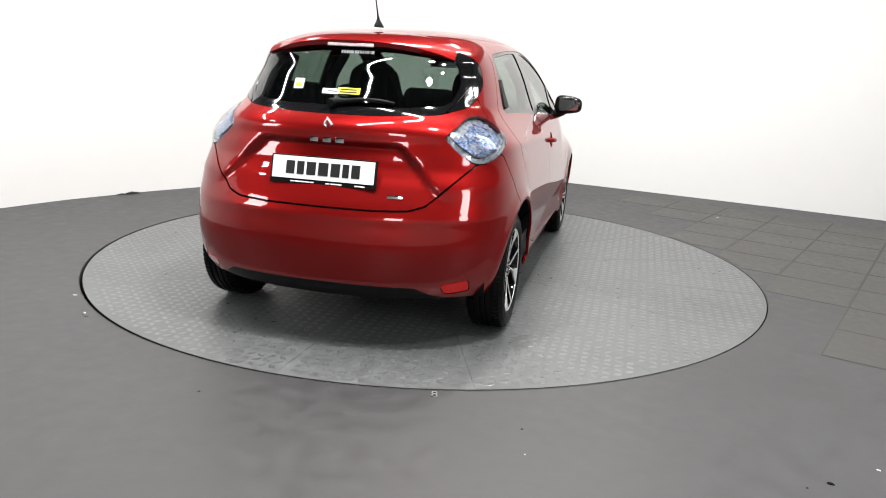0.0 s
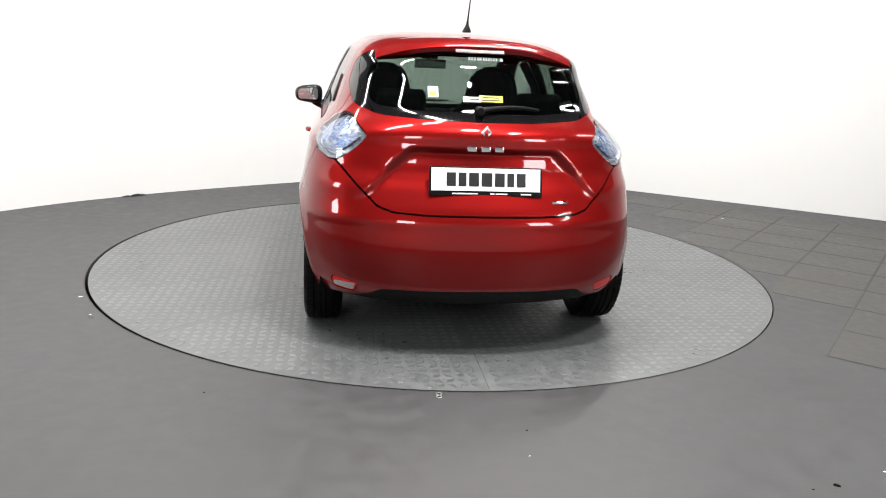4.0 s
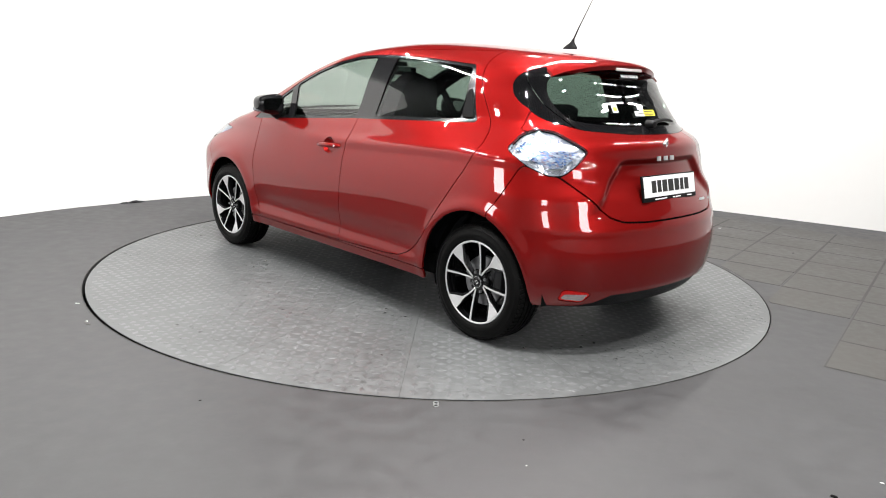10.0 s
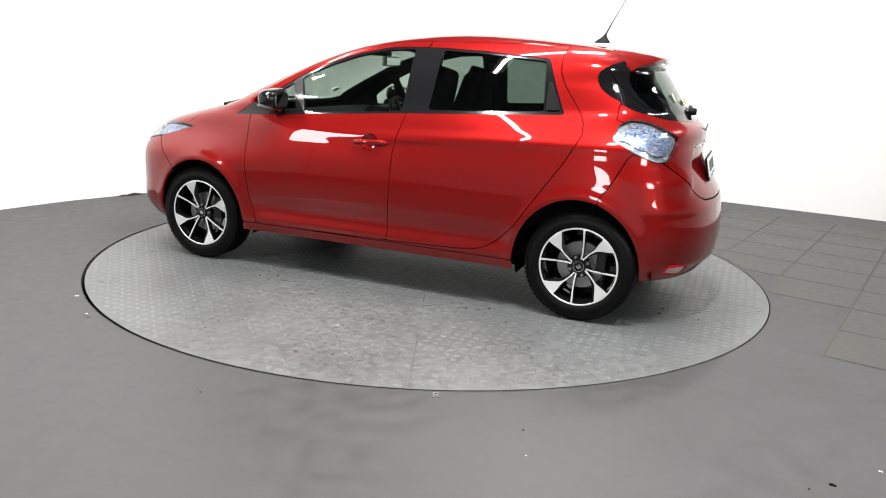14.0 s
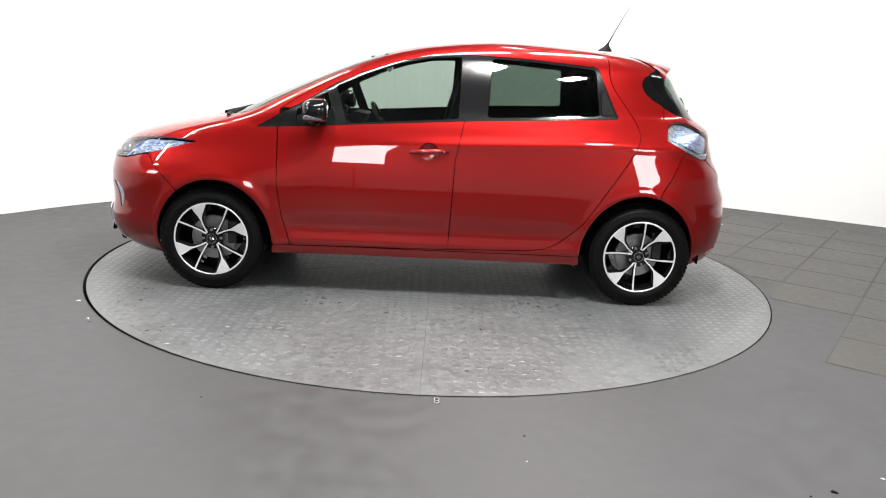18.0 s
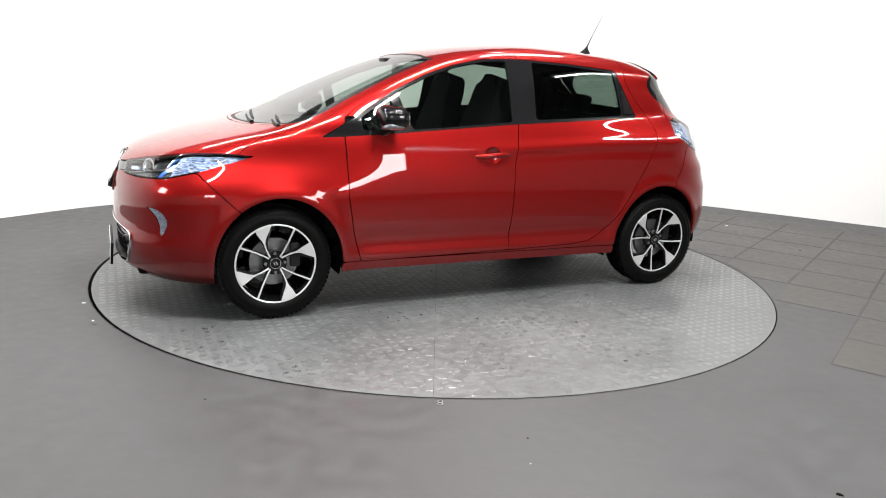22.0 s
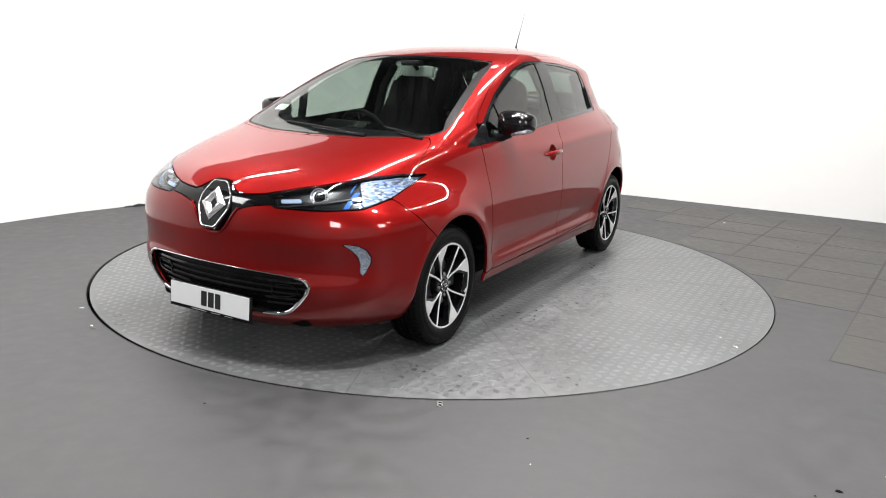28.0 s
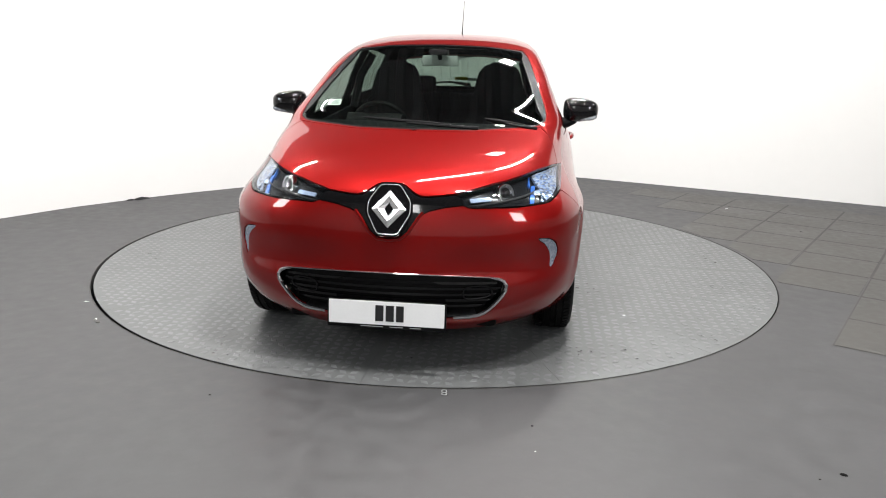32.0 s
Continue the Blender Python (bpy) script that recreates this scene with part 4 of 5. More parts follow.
        skin_part("blue_insert", half(np.maximum.reduce([d_head + 0.012, np.abs(SA - 0.675) - 0.006])), LAMP_ICE, lamp, off=-0.028, thick=0.006)
        skin_part("blue_insert", half(np.maximum.reduce([d_head + 0.016, np.abs(SA - 0.645) - 0.018, np.abs(SZ - 0.815) - 0.007])), LAMP_ICE, lamp, off=-0.022, thick=0.01)
        skin_part("inner_step", half(np.maximum.reduce([d_head + 0.012, np.abs(SZ - 0.775 - 0.16 * (1.12 - E_F)) - 0.003])), GREY_PLASTIC, lamp, off=-0.026, thick=0.01)
        skin_part("daylight_lamp", half(d_drl), LAMP_SMOKE, car, "curved clear daytime lamp", off=-0.004, thick=0.01)
        rl = skin_part("rear_reflector", half(d_rfog), LENS_RED, car, "red rear bumper lamp with a clear lens", off=-0.002, thick=0.01)
        if half is left:
            skin_part("clear_lens", half(np.maximum(d_rfog + 0.010, SZ - 0.338)), LAMP_PALE, rl, off=0.001, thick=0.006)
    skin_part("nose_band", shrink(d_band, 0.001), BLACK_GLOSS, car, "gloss black nose band", off=-0.006, thick=0.015)
    skin_part("grille_recess", d_grille, BLACK_PLASTIC, car, "black lower grille", off=-0.045, thick=0.0)
    skin_part("grille_edge", np.maximum(d_grille, -d_grille - 0.006), BLACK_PLASTIC, car, off=0.0, thick=0.05)
    for k in range(5):
        z0 = 0.312 + 0.028 * k
        skin_part("grille_bar", np.maximum.reduce([np.abs(SZ - z0) - 0.006, d_grille + 0.015]), BLACK_GLOSS, car, off=-0.022, thick=0.012)


build_body()


# ---------------------------------------------------------------- the car's fittings
def at_level(z):
    """Nose, tail, half width and squareness of the body at a height."""
    return [float(np.interp(z, Z_FINE, k)) for k in CURVES]


def on_front(y, z, out=0.0):
    nose, tail, wid, pf, pr = at_level(z)
    mid = X_MID - 0.45 * float(smoothstep(1.30, 1.53, np.array([z]))[0])
    k = max(1 - min(abs(y) / wid, 0.999) ** 2, 1e-6)
    p = np.array([[mid + (nose - mid) * k ** (1 / pf), y, z]])
    return Vector(sculpt(p)[0]) + Vector((out, 0, 0))


def on_rear(y, z, out=0.0):
    nose, tail, wid, pf, pr = at_level(z)
    mid = X_MID - 0.45 * float(smoothstep(1.30, 1.53, np.array([z]))[0])
    k = max(1 - min(abs(y) / wid, 0.999) ** 2, 1e-6)
    p = np.array([[mid + (tail - mid) * k ** (1 / pr), y, z]])
    return Vector(sculpt(p)[0]) - Vector((out, 0, 0))


TYRE_PROFILE = [(0.214, -0.082), (0.222, -0.094), (0.244, -0.0985), (0.275, -0.0965), (0.295, -0.088), (0.3045, -0.074), (0.3085, -0.052), (0.310, -0.0495), (0.303, -0.0485), (0.303, -0.0435), (0.310, -0.0425),
                (0.311, -0.0175), (0.303, -0.0165), (0.303, -0.0105), (0.311, -0.0095), (0.311, 0.0095), (0.303, 0.0105), (0.303, 0.0165), (0.311, 0.0175), (0.310, 0.0425), (0.303, 0.0435), (0.303, 0.0485), (0.310, 0.0495),
                (0.3085, 0.052), (0.3045, 0.074), (0.295, 0.088), (0.283, 0.0935), (0.281, 0.096), (0.262, 0.0975), (0.260, 0.099), (0.248, 0.0988), (0.232, 0.096), (0.224, 0.090), (0.214, 0.082)]


def wheel_meshes():
    """The meshes of one wheel, whose outer face looks along +y."""
    got = {}

    def keep(name, bm, mat, sharp=35, smooth=True):
        bmesh.ops.recalc_face_normals(bm, faces=bm.faces)
        me = bpy.data.meshes.new(name)
        bm.to_mesh(me)
        bm.free()
        me.materials.append(mat)
        me.polygons.foreach_set("use_smooth", [smooth] * len(me.polygons))
        if smooth:
            me.set_sharp_from_angle(angle=radians(sharp))
        got[name] = me

    bm = lathe([(0.150, -0.085), (0.214, -0.085), (0.222, -0.094), (0.214, -0.080), (0.199, -0.06), (0.196, 0.04), (0.204, 0.075), (0.209, 0.088), (0.2125, 0.0885)], 72)
    keep("rim_barrel", bm, BLACK_GLOSS)
    bm = lathe([(0.2105, 0.080), (0.2115, 0.0895), (0.2170, 0.0915), (0.2205, 0.0905), (0.2220, 0.087), (0.2175, 0.080), (0.2105, 0.080)], 72)
    keep("rim_edge", bm, ALLOY)
    tyre = lathe(TYRE_PROFILE, 96)
    keep("tyre", tyre, RUBBER, 40)
    # tread sipes across the shoulders
    bm = bmesh.new()
    for k in range(72):
        a = 2 * math.pi * k / 72
        for sg in (-1, 1):
            m = Matrix.Rotation(a, 4, "Y") @ Matrix.Translation((0.3055, sg * 0.066, 0)) @ Matrix.Rotation(sg * 0.18, 4, "Z") @ Matrix.Rotation(sg * 0.22, 4, "X")
            add_box(bm, 0, 0, 0, 0.0085, 0.032, 0.017, m)
    keep("tread", bm, RUBBER, smooth=False)
    # blade: slim at the hub, flaring to a broad bright face at the rim; and the slim spoke
    def arm(pts, y_of, depth):
        bm = bmesh.new()
        top = [bm.verts.new((r * math.cos(a), y_of(r), r * math.sin(a))) for r, a in pts]
        low = [bm.verts.new((v.co.x, v.co.y - depth, v.co.z)) for v in top]
        f = bm.faces.new(top)
        bm.faces.new(low[::-1])
        for i in range(len(pts)):
            j = (i + 1) % len(pts)
            bm.faces.new((top[j], top[i], low[i], low[j]))
        bmesh.ops.bevel(bm, geom=list(f.edges), offset=0.0012, segments=1, affect="EDGES")
        return bm

    # angles in degrees from the outer end of the slim spoke, counter-clockwise as seen from outside
    face = lambda r: 0.066 + 0.024 * (r / 0.2) ** 1.4
    seen = lambda pts: [(r, math.pi - radians(a)) for r, a in pts]
    r_out = 0.212
    blade = [(0.043, -29), (0.090, -32.5), (0.120, -35.2), (0.134, -37.5), (0.150, -42), (0.176, -49), (0.195, -52.5), (r_out, -55), (r_out, -47), (r_out, -39), (r_out, -31),
             (0.190, -31), (0.172, -31.3), (0.150, -32.2), (0.134, -33), (0.090, -27.5), (0.060, -22), (0.043, -16)]
    keep("blade", arm(seen(blade), face, 0.006), ALLOY, 30)
    back = [(0.043, -31), (0.090, -37), (0.130, -43), (0.160, -51), (r_out, -58), (r_out, -44), (r_out, -30), (0.160, -29.5), (0.120, -29), (0.060, -19), (0.043, -15)]
    keep("blade_back", arm(seen(back), lambda r: face(r) - 0.004, 0.030), BLACK_GLOSS, 30)
    spoke = [(0.043, -16), (0.075, -10.5), (0.13, -5.2), (r_out, -1.6), (r_out, 1.6), (0.13, -1.6), (0.075, -3.8), (0.043, -4)]
    keep("spoke", arm(seen(spoke), face, 0.006), ALLOY, 30)
    rib = [(0.043, -18), (0.075, -12.5), (0.13, -6.6), (r_out, -2.4), (r_out, 2.4), (0.13, -0.2), (0.075, -1.8), (0.043, -2)]
    keep("spoke_back", arm(seen(rib), lambda r: face(r) - 0.004, 0.030), BLACK_GLOSS, 30)
    keep("hub", lathe([(0.0, 0.062), (0.060, 0.062), (0.066, 0.056), (0.066, 0.0), (0, 0.0)], 40), BLACK_GLOSS)
    keep("hub_cap", lathe([(0.0, 0.074), (0.020, 0.074), (0.0235, 0.0725), (0.0265, 0.069), (0.0275, 0.060)], 32), BLACK_GLOSS)
    keep("cap_ring", lathe([(0.0265, 0.066), (0.0275, 0.0745), (0.0300, 0.0745), (0.0310, 0.066)], 32), CHROME)
    keep("cap_diamond", diamond(0.012, 0.016, 0.5, 0.0015, "y", 0.0745), CHROME, smooth=False)
    keep("wheel_bolt", lathe([(0, 0.0675), (0.0035, 0.0675), (0.0035, 0.071), (0.0072, 0.071), (0.0080, 0.068), (0.0085, 0.060)], 12), STEEL, smooth=False)
    bm = lathe([(0.055, 0.020), (0.065, 0.022), (0.132, 0.022), (0.132, -0.002), (0.055, -0.002)], 48)
    keep("brake_disc", bm, STEEL)
    bm = bmesh.new()
    add_box(bm, -0.115, 0.015, 0.035, 0.055, 0.06, 0.14, None, 0.012)
    keep("brake_calliper", bm, GREY_PLASTIC)
    return got


def diamond(w, h, t, depth, axis="x", h0=0.0):
    """A plain diamond ring: half width, half height, width of the band, depth."""
    bm = bmesh.new()
    at = (lambda a, b, c: (c, a, b)) if axis == "x" else (lambda a, b, c: (a, c, b))
    outer, inner = [(0, h), (w, 0), (0, -h), (-w, 0)], [(0, h * t), (w * t * 0.72, 0), (0, -h * t), (-w * t * 0.72, 0)]
    o0, i0 = [bm.verts.new(at(a, b, h0)) for a, b in outer], [bm.verts.new(at(a, b, h0)) for a, b in inner]
    mid = [((a + c) / 2, (b + d) / 2) for (a, b), (c, d) in zip(outer, inner)]
    m1 = [bm.verts.new(at(a, b, h0 + depth)) for a, b in mid]
    for k in range(4):
        j = (k + 1) % 4
        bm.faces.new((o0[k], o0[j], m1[j], m1[k]))
        bm.faces.new((m1[k], m1[j], i0[j], i0[k]))
    return bm


def build_wheels():
    me = wheel_meshes()
    for cx in (1.294, -1.294):
        for sg in (1, -1):
            spin = {(1.294, 1): 62.0, (-1.294, 1): 85.0, (1.294, -1): 87.0, (-1.294, -1): 19.0}[(cx, sg)]
            m = pose(cx, sg * 0.745, 0.311, 0, spin, 0) if sg > 0 else pose(cx, sg * 0.745, 0.311, 0, spin, 180)
            wheel = put("wheel", me["rim_barrel"], car, m, "black and machined alloy wheel with four broad blades")
            put("tyre", me["tyre"], wheel, None, "black rubber tyre")
            tagged(put("tread", me["tread"], wheel), kind="stuff")
            put("rim_edge", me["rim_edge"], wheel)
            put("hub", me["hub"], wheel)
            put("hub_cap", me["hub_cap"], wheel)
            put("cap_ring", me["cap_ring"], wheel)
            put("cap_diamond", me["cap_diamond"], wheel)
            put("brake_disc", me["brake_disc"], wheel)
            put("brake_calliper", me["brake_calliper"], wheel, pose(0, 0, 0, 0, -spin, 0))
            for k in range(4):
                put("blade", me["blade"], wheel, pose(0, 0, 0, 0, 90 * k, 0), "machined blade")
                put("blade_back", me["blade_back"], wheel, pose(0, 0, 0, 0, 90 * k, 0))
                put("spoke", me["spoke"], wheel, pose(0, 0, 0, 0, 90 * k, 0), "slim machined spoke")
                put("spoke_back", me["spoke_back"], wheel, pose(0, 0, 0, 0, 90 * k, 0))
                put("wheel_bolt", me["wheel_bolt"], wheel, pose(0.053 * math.cos(radians(90 * k + 60)), 0, 0.053 * math.sin(radians(90 * k + 60))))
            a0, a1 = (radians(-6), radians(195)) if cx > 0 else (radians(-15), radians(186))
            bm = lathe([(0.386, 0.0), (0.386, 0.20), (0.386, 0.262)], 40, "y", a0, a1)
            ob = part("arch_liner", bm, DARK, car, m=pose(cx, 0.50 if sg > 0 else -0.765, 0.305))
            bm = lathe([(0.0, 0.0), (0.386, 0.0)], 40, "y", a0, a1)
            part("arch_back", bm, DARK, car, m=pose(cx, sg * 0.50, 0.305))


def build_underside():
    part("floor_pan", box(-0.0, 0, 0.290, 1.85, 1.42, 0.12, bevel=0.03), DARK, car)
    part("rear_pan", box(-1.35, 0, 0.30, 0.90, 0.96, 0.12, bevel=0.03), DARK, car)
    part("front_pan", box(1.45, 0, 0.25, 1.05, 0.96, 0.10, bevel=0.03), DARK, car)
    part("rear_closing_panel", box(-1.70, 0, 0.31, 0.20, 1.0, 0.12, bevel=0.03), DARK, car)
    part("front_closing_panel", box(1.90, 0, 0.255, 0.16, 0.9, 0.10, bevel=0.03), DARK, car)


def build_spoiler():
    bm = bmesh.new()
    rows = []
    n = 36
    for k in range(n + 1):
        y = -0.50 + 1.0 * k / n
        q = abs(y) / 0.50
        zt = 1.455 - 0.075 * q**2.6
        skin_x = on_rear(y, zt + 0.036).x
        xt = min(-1.562 + 0.16 * q**2.6, skin_x - 0.006)
        xa = -1.25 - 0.14 * q**3
        lo, hi = 1.30, 1.561
        for _ in range(22):
            z = (lo + hi) / 2
            if abs(y) < at_level(z)[2] and on_rear(y, z).x < xa:
                lo = z
            else:
                hi = z
        za, th = on_rear(y, lo).z + 0.002, 1 - q**4
        mx, mz = (xa + xt) / 2, (za + zt) / 2 + 0.010 * th + 0.003
        pts = [(xa, za), (xa * 0.75 + xt * 0.25, za * 0.75 + zt * 0.25 + 0.008 * th + 0.002), (mx, mz), (xa * 0.25 + xt * 0.75, za * 0.25 + zt * 0.75 + 0.008 * th + 0.003), (xt + 0.006, zt + 0.003), (xt, zt - 0.003 * th),
               (xt + 0.010, zt - 0.006 - 0.020 * th), (skin_x + 0.030, zt - 0.010 - 0.040 * th)]
        rows.append([bm.verts.new((a, y, b)) for a, b in pts])
    for k in range(n):
        p, q2 = rows[k], rows[k + 1]
        for i in range(len(p) - 1):
            bm.faces.new((p[i], p[i + 1], q2[i + 1], q2[i]))
    bm.faces.new(rows[0])
    bm.faces.new(rows[-1][::-1])
    sp = part("roof_spoiler", bm, RED, car, "red roof spoiler over the rear window", sharp=50)
    bm = box(0, 0, 0, 0.012, 0.24, 0.016, bevel=0.003)
    part("brake_lamp", bm, material("brake_lamp_lens", (0.45, 0.38, 0.38), 0.15, vary=0.3, scale=50), sp, "high brake lamp", m=pose(-1.553, 0, 1.430, 0, 20, 0))
    return sp


def build_mirrors():
    for sg in (1, -1):
        bm = bmesh.new()
        bmesh.ops.create_uvsphere(bm, u_segments=28, v_segments=18, radius=1)
        for v in bm.verts:
            x, y, z = v.co
            k = lambda a: math.copysign(abs(a) ** 0.62, a)
            y2, z2 = k(y) * 0.102, k(z) * 0.066
            front = x > 0
            x2 = k(x) * (0.105 if front else 0.040)
            v.co = (0.640 + x2 - 0.25 * (y2 * 0.3), 0.878 + y2, 1.104 + z2 * (1 - 0.16 * (y2 / 0.096)))
        if sg < 0:
            for v in bm.verts:
                v.co.y *= -1
        cap = part("door_mirror", bm, BLACK_GLOSS, car, "gloss black door mirror with a clear indicator", sharp=60)
        bm = bmesh.new()
        bmesh.ops.create_uvsphere(bm, u_segments=20, v_segments=12, radius=1)
        for v in bm.verts:
            x, y, z = v.co
            k = lambda a: math.copysign(abs(a) ** 0.5, a)
            v.co = (0.672 + k(x) * 0.060, sg * (0.918 + k(y) * 0.054), 1.058 + k(z) * 0.013 + 0.014 * y)
        part("indicator", bm, LAMP_SILVER, cap, "clear indicator strip")
        bm = prism(rounded([(-0.072, -0.046), (0.072, -0.038), (0.072, 0.034), (-0.072, 0.044)], 0.022), 0.0, 0.004, "x")
        for v in bm.verts:
            v.co = (0.5965 + v.co.x - 0.075 * v.co.y, sg * (0.882 + v.co.y), 1.106 + v.co.z)
        part("mirror_glass", bm, material("mirror_glass", (0.75, 0.77, 0.78), 0.03, 1.0) if sg > 0 else bpy.data.materials["mirror_glass"], cap, "mirror glass")
        pts = [(0.70, sg * 0.745, 1.030), (0.685, sg * 0.80, 1.030), (0.665, sg * 0.845, 1.050)]
        part("arm", tube(pts, [0.036, 0.030, 0.026], 12), BLACK_PLASTIC, cap)


def build_handles():
    for sg in (1, -1):
        bm = bmesh.new()
        n = 24
        cx, cz = 0.012, 0.893
        yy = sg * 0.836
        rim, mid, low = [], [], []
        for k in range(n):
            a = 2 * math.pi * k / n
            c, s = math.cos(a), math.sin(a)
            rim.append(bm.verts.new((cx + 0.0585 * c, sg * (0.842 - 0.15 * (0.05 * s + 0.0)), cz + 0.0515 * s)))
            mid.append(bm.verts.new((cx + 0.045 * c, sg * 0.822, cz + 0.038 * s)))
        low = bm.verts.new((cx, sg * 0.812, cz))
        for k in range(n):
            j = (k + 1) % n
            bm.faces.new((rim[k], rim[j], mid[j], mid[k]))
            bm.faces.new((mid[k], mid[j], low))
        handle = part("door_handle", bm, RED, car, "red pull handle over a round dish")
        pts = [(-0.100, 0.838, 0.895), (-0.085, 0.853, 0.897), (-0.05, 0.866, 0.898), (0.01, 0.870, 0.896), (0.07, 0.866, 0.892), (0.105, 0.854, 0.888), (0.120, 0.838, 0.886)]
        bm = tube([(x, sg * y, z) for x, y, z in pts], [0.010, 0.014, 0.0155, 0.0155, 0.0145, 0.012, 0.009], 12)
        part("grip", bm, RED, handle)
        part("lock_button", lathe([(0, 0.004), (0.007, 0.004), (0.008, 0)], 16, "y"), CHROME, handle, m=pose(-0.075, sg * 0.868, 0.898))
        # hidden rear handle
        tri = rounded([(-1.012, 1.142), (-1.090, 1.146), (-1.058, 1.222), (-1.020, 1.29), (-1.006, 1.29)], 0.014)
        bm = prism([(a, b) for a, b in tri], 0, 0.012, "y", 0.003)
        for v in bm.verts:
            w = at_level(v.co.z)
            t = abs((v.co.x + 0.2) / (w[1] + 0.2))
            q = sculpt(np.array([[v.co.x, w[2] * (1 - t ** w[4]) ** 0.5, v.co.z]]))[0]
            v.co.y = sg * (q[1] + v.co.y - 0.004)
        part("hidden_handle", bm, BLACK_PLASTIC, car, "black hidden rear door handle")


def bar_text(parent, widths, gap, h, mat, place, thick=0.001):
    """Plain upright bars in place of lettering, along -y of the plate."""
    total = sum(widths) + gap * (len(widths) - 1)
    u = -total / 2
    for w in widths:
        part("letter_bar", box(0, 0, 0, w, thick, h), mat, parent, smooth=False, m=place @ pose(u + w / 2, 0, 0))
        u += w + gap


def build_plates():
    # rear: local x runs along the plate, seen from behind
    m = pose(-1.872, 0, 0.843, -13, 0, -90)
    rear = part("rear_plate", box(0, 0, 0, 0.535, 0.012, 0.135, bevel=0.004), BLACK_PLASTIC, car, "white rear show plate in a black holder", m=m)
    part("plate_face", box(0, -0.0075, 0.008, 0.515, 0.003, 0.106, bevel=0.001), WHITE, rear, smooth=False)
    bar_text(rear, [0.043, 0.036, 0.046, 0.05, 0.046, 0.032, 0.042], 0.013, 0.062, INK, pose(0.0, -0.0098, 0.008))
    bar_text(rear, [0.018, 0.075, 0.02], 0.003, 0.006, PRINT_WHITE, pose(-0.10, -0.0072, -0.057))
    bar_text(rear, [0.02, 0.055], 0.006, 0.006, PRINT_WHITE, pose(0.06, -0.0072, -0.057))
    bar_text(rear, [0.05], 0.006, 0.006, PRINT_WHITE, pose(0.19, -0.0072, -0.057))
    front = part("front_plate", box(0, 0, 0, 0.53, 0.014, 0.125, bevel=0.004), BLACK_PLASTIC, car, "white front show plate in a black holder", m=pose(2.100, 0, 0.279, -4, 0, 90))
    part("plate_face", box(0, -0.0085, 0.008, 0.515, 0.003, 0.106, bevel=0.001), WHITE, front, smooth=False)
    bar_text(front, [0.036, 0.036, 0.034], 0.010, 0.072, INK, pose(0.015, -0.0108, 0.008))
    bar_text(front, [0.10, 0.06, 0.05], 0.03, 0.004, TRIM_LIGHT, pose(0.02, -0.0082, -0.053))


def build_badges():
    hexa = [(0.048, 0.120), (0.102, 0.040), (0.104, -0.018), (0.048, -0.120), (-0.048, -0.120), (-0.104, -0.018), (-0.102, 0.040), (-0.048, 0.120)]
    m = pose(2.052, 0, 0.742, 0, -25, 0)
    block = part("badge_block", prism(rounded(hexa, 0.018), -0.07, 0.0, "x", 0.006), BLACK_GLOSS, car, "gloss black badge housing", m=m, sharp=40)
    part("diamond", diamond(0.076, 0.083, 0.36, 0.012, "x", 0.003), BADGE, block, "large chrome diamond", smooth=False)
    rim = rounded([(a * 0.9, b * 0.92) for a, b in hexa], 0.016)
    part("rim_line", tube([(0.001, a, b) for a, b in rim], 0.0022, 6, closed=True), BADGE, block)
    low = [(-0.150, 0.735), (-0.124, 0.705), (-0.085, 0.645), (-0.05, 0.615), (0.0, 0.609), (0.05, 0.615), (0.085, 0.645), (0.124, 0.705), (0.150, 0.735)]
    part("badge_lip", tube([on_front(a, b, 0.002) for a, b in low], 0.006, 8), RED, car, "raised red lip under the badge")
    m = Matrix.Translation(on_rear(0, 1.062, 0.003)) @ pose(0, 0, 0, 0, 14, 180)
    part("rear_badge", diamond(0.027, 0.035, 0.45, 0.010), BADGE, car, "small chrome diamond badge", smooth=False, m=m)
    for k, y in enumerate((0.066, 0.0, -0.064)):
        part("model_letter", box(0, 0, 0, 0.003, 0.042, 0.024, bevel=0.001), CHROME, car, "chrome lettering block", m=Matrix.Translation(on_rear(y, 0.988, 0.004)) @ pose(0, 0, 0, 0, 8, 0))
    part("emblem", box(0, 0, 0, 0.004, 0.075, 0.015, bevel=0.001), CHROME, car, "small chrome emblem", m=Matrix.Translation(on_rear(-0.36, 0.752, 0.004)) @ pose(0, 0, 0, 0, 12, 6))


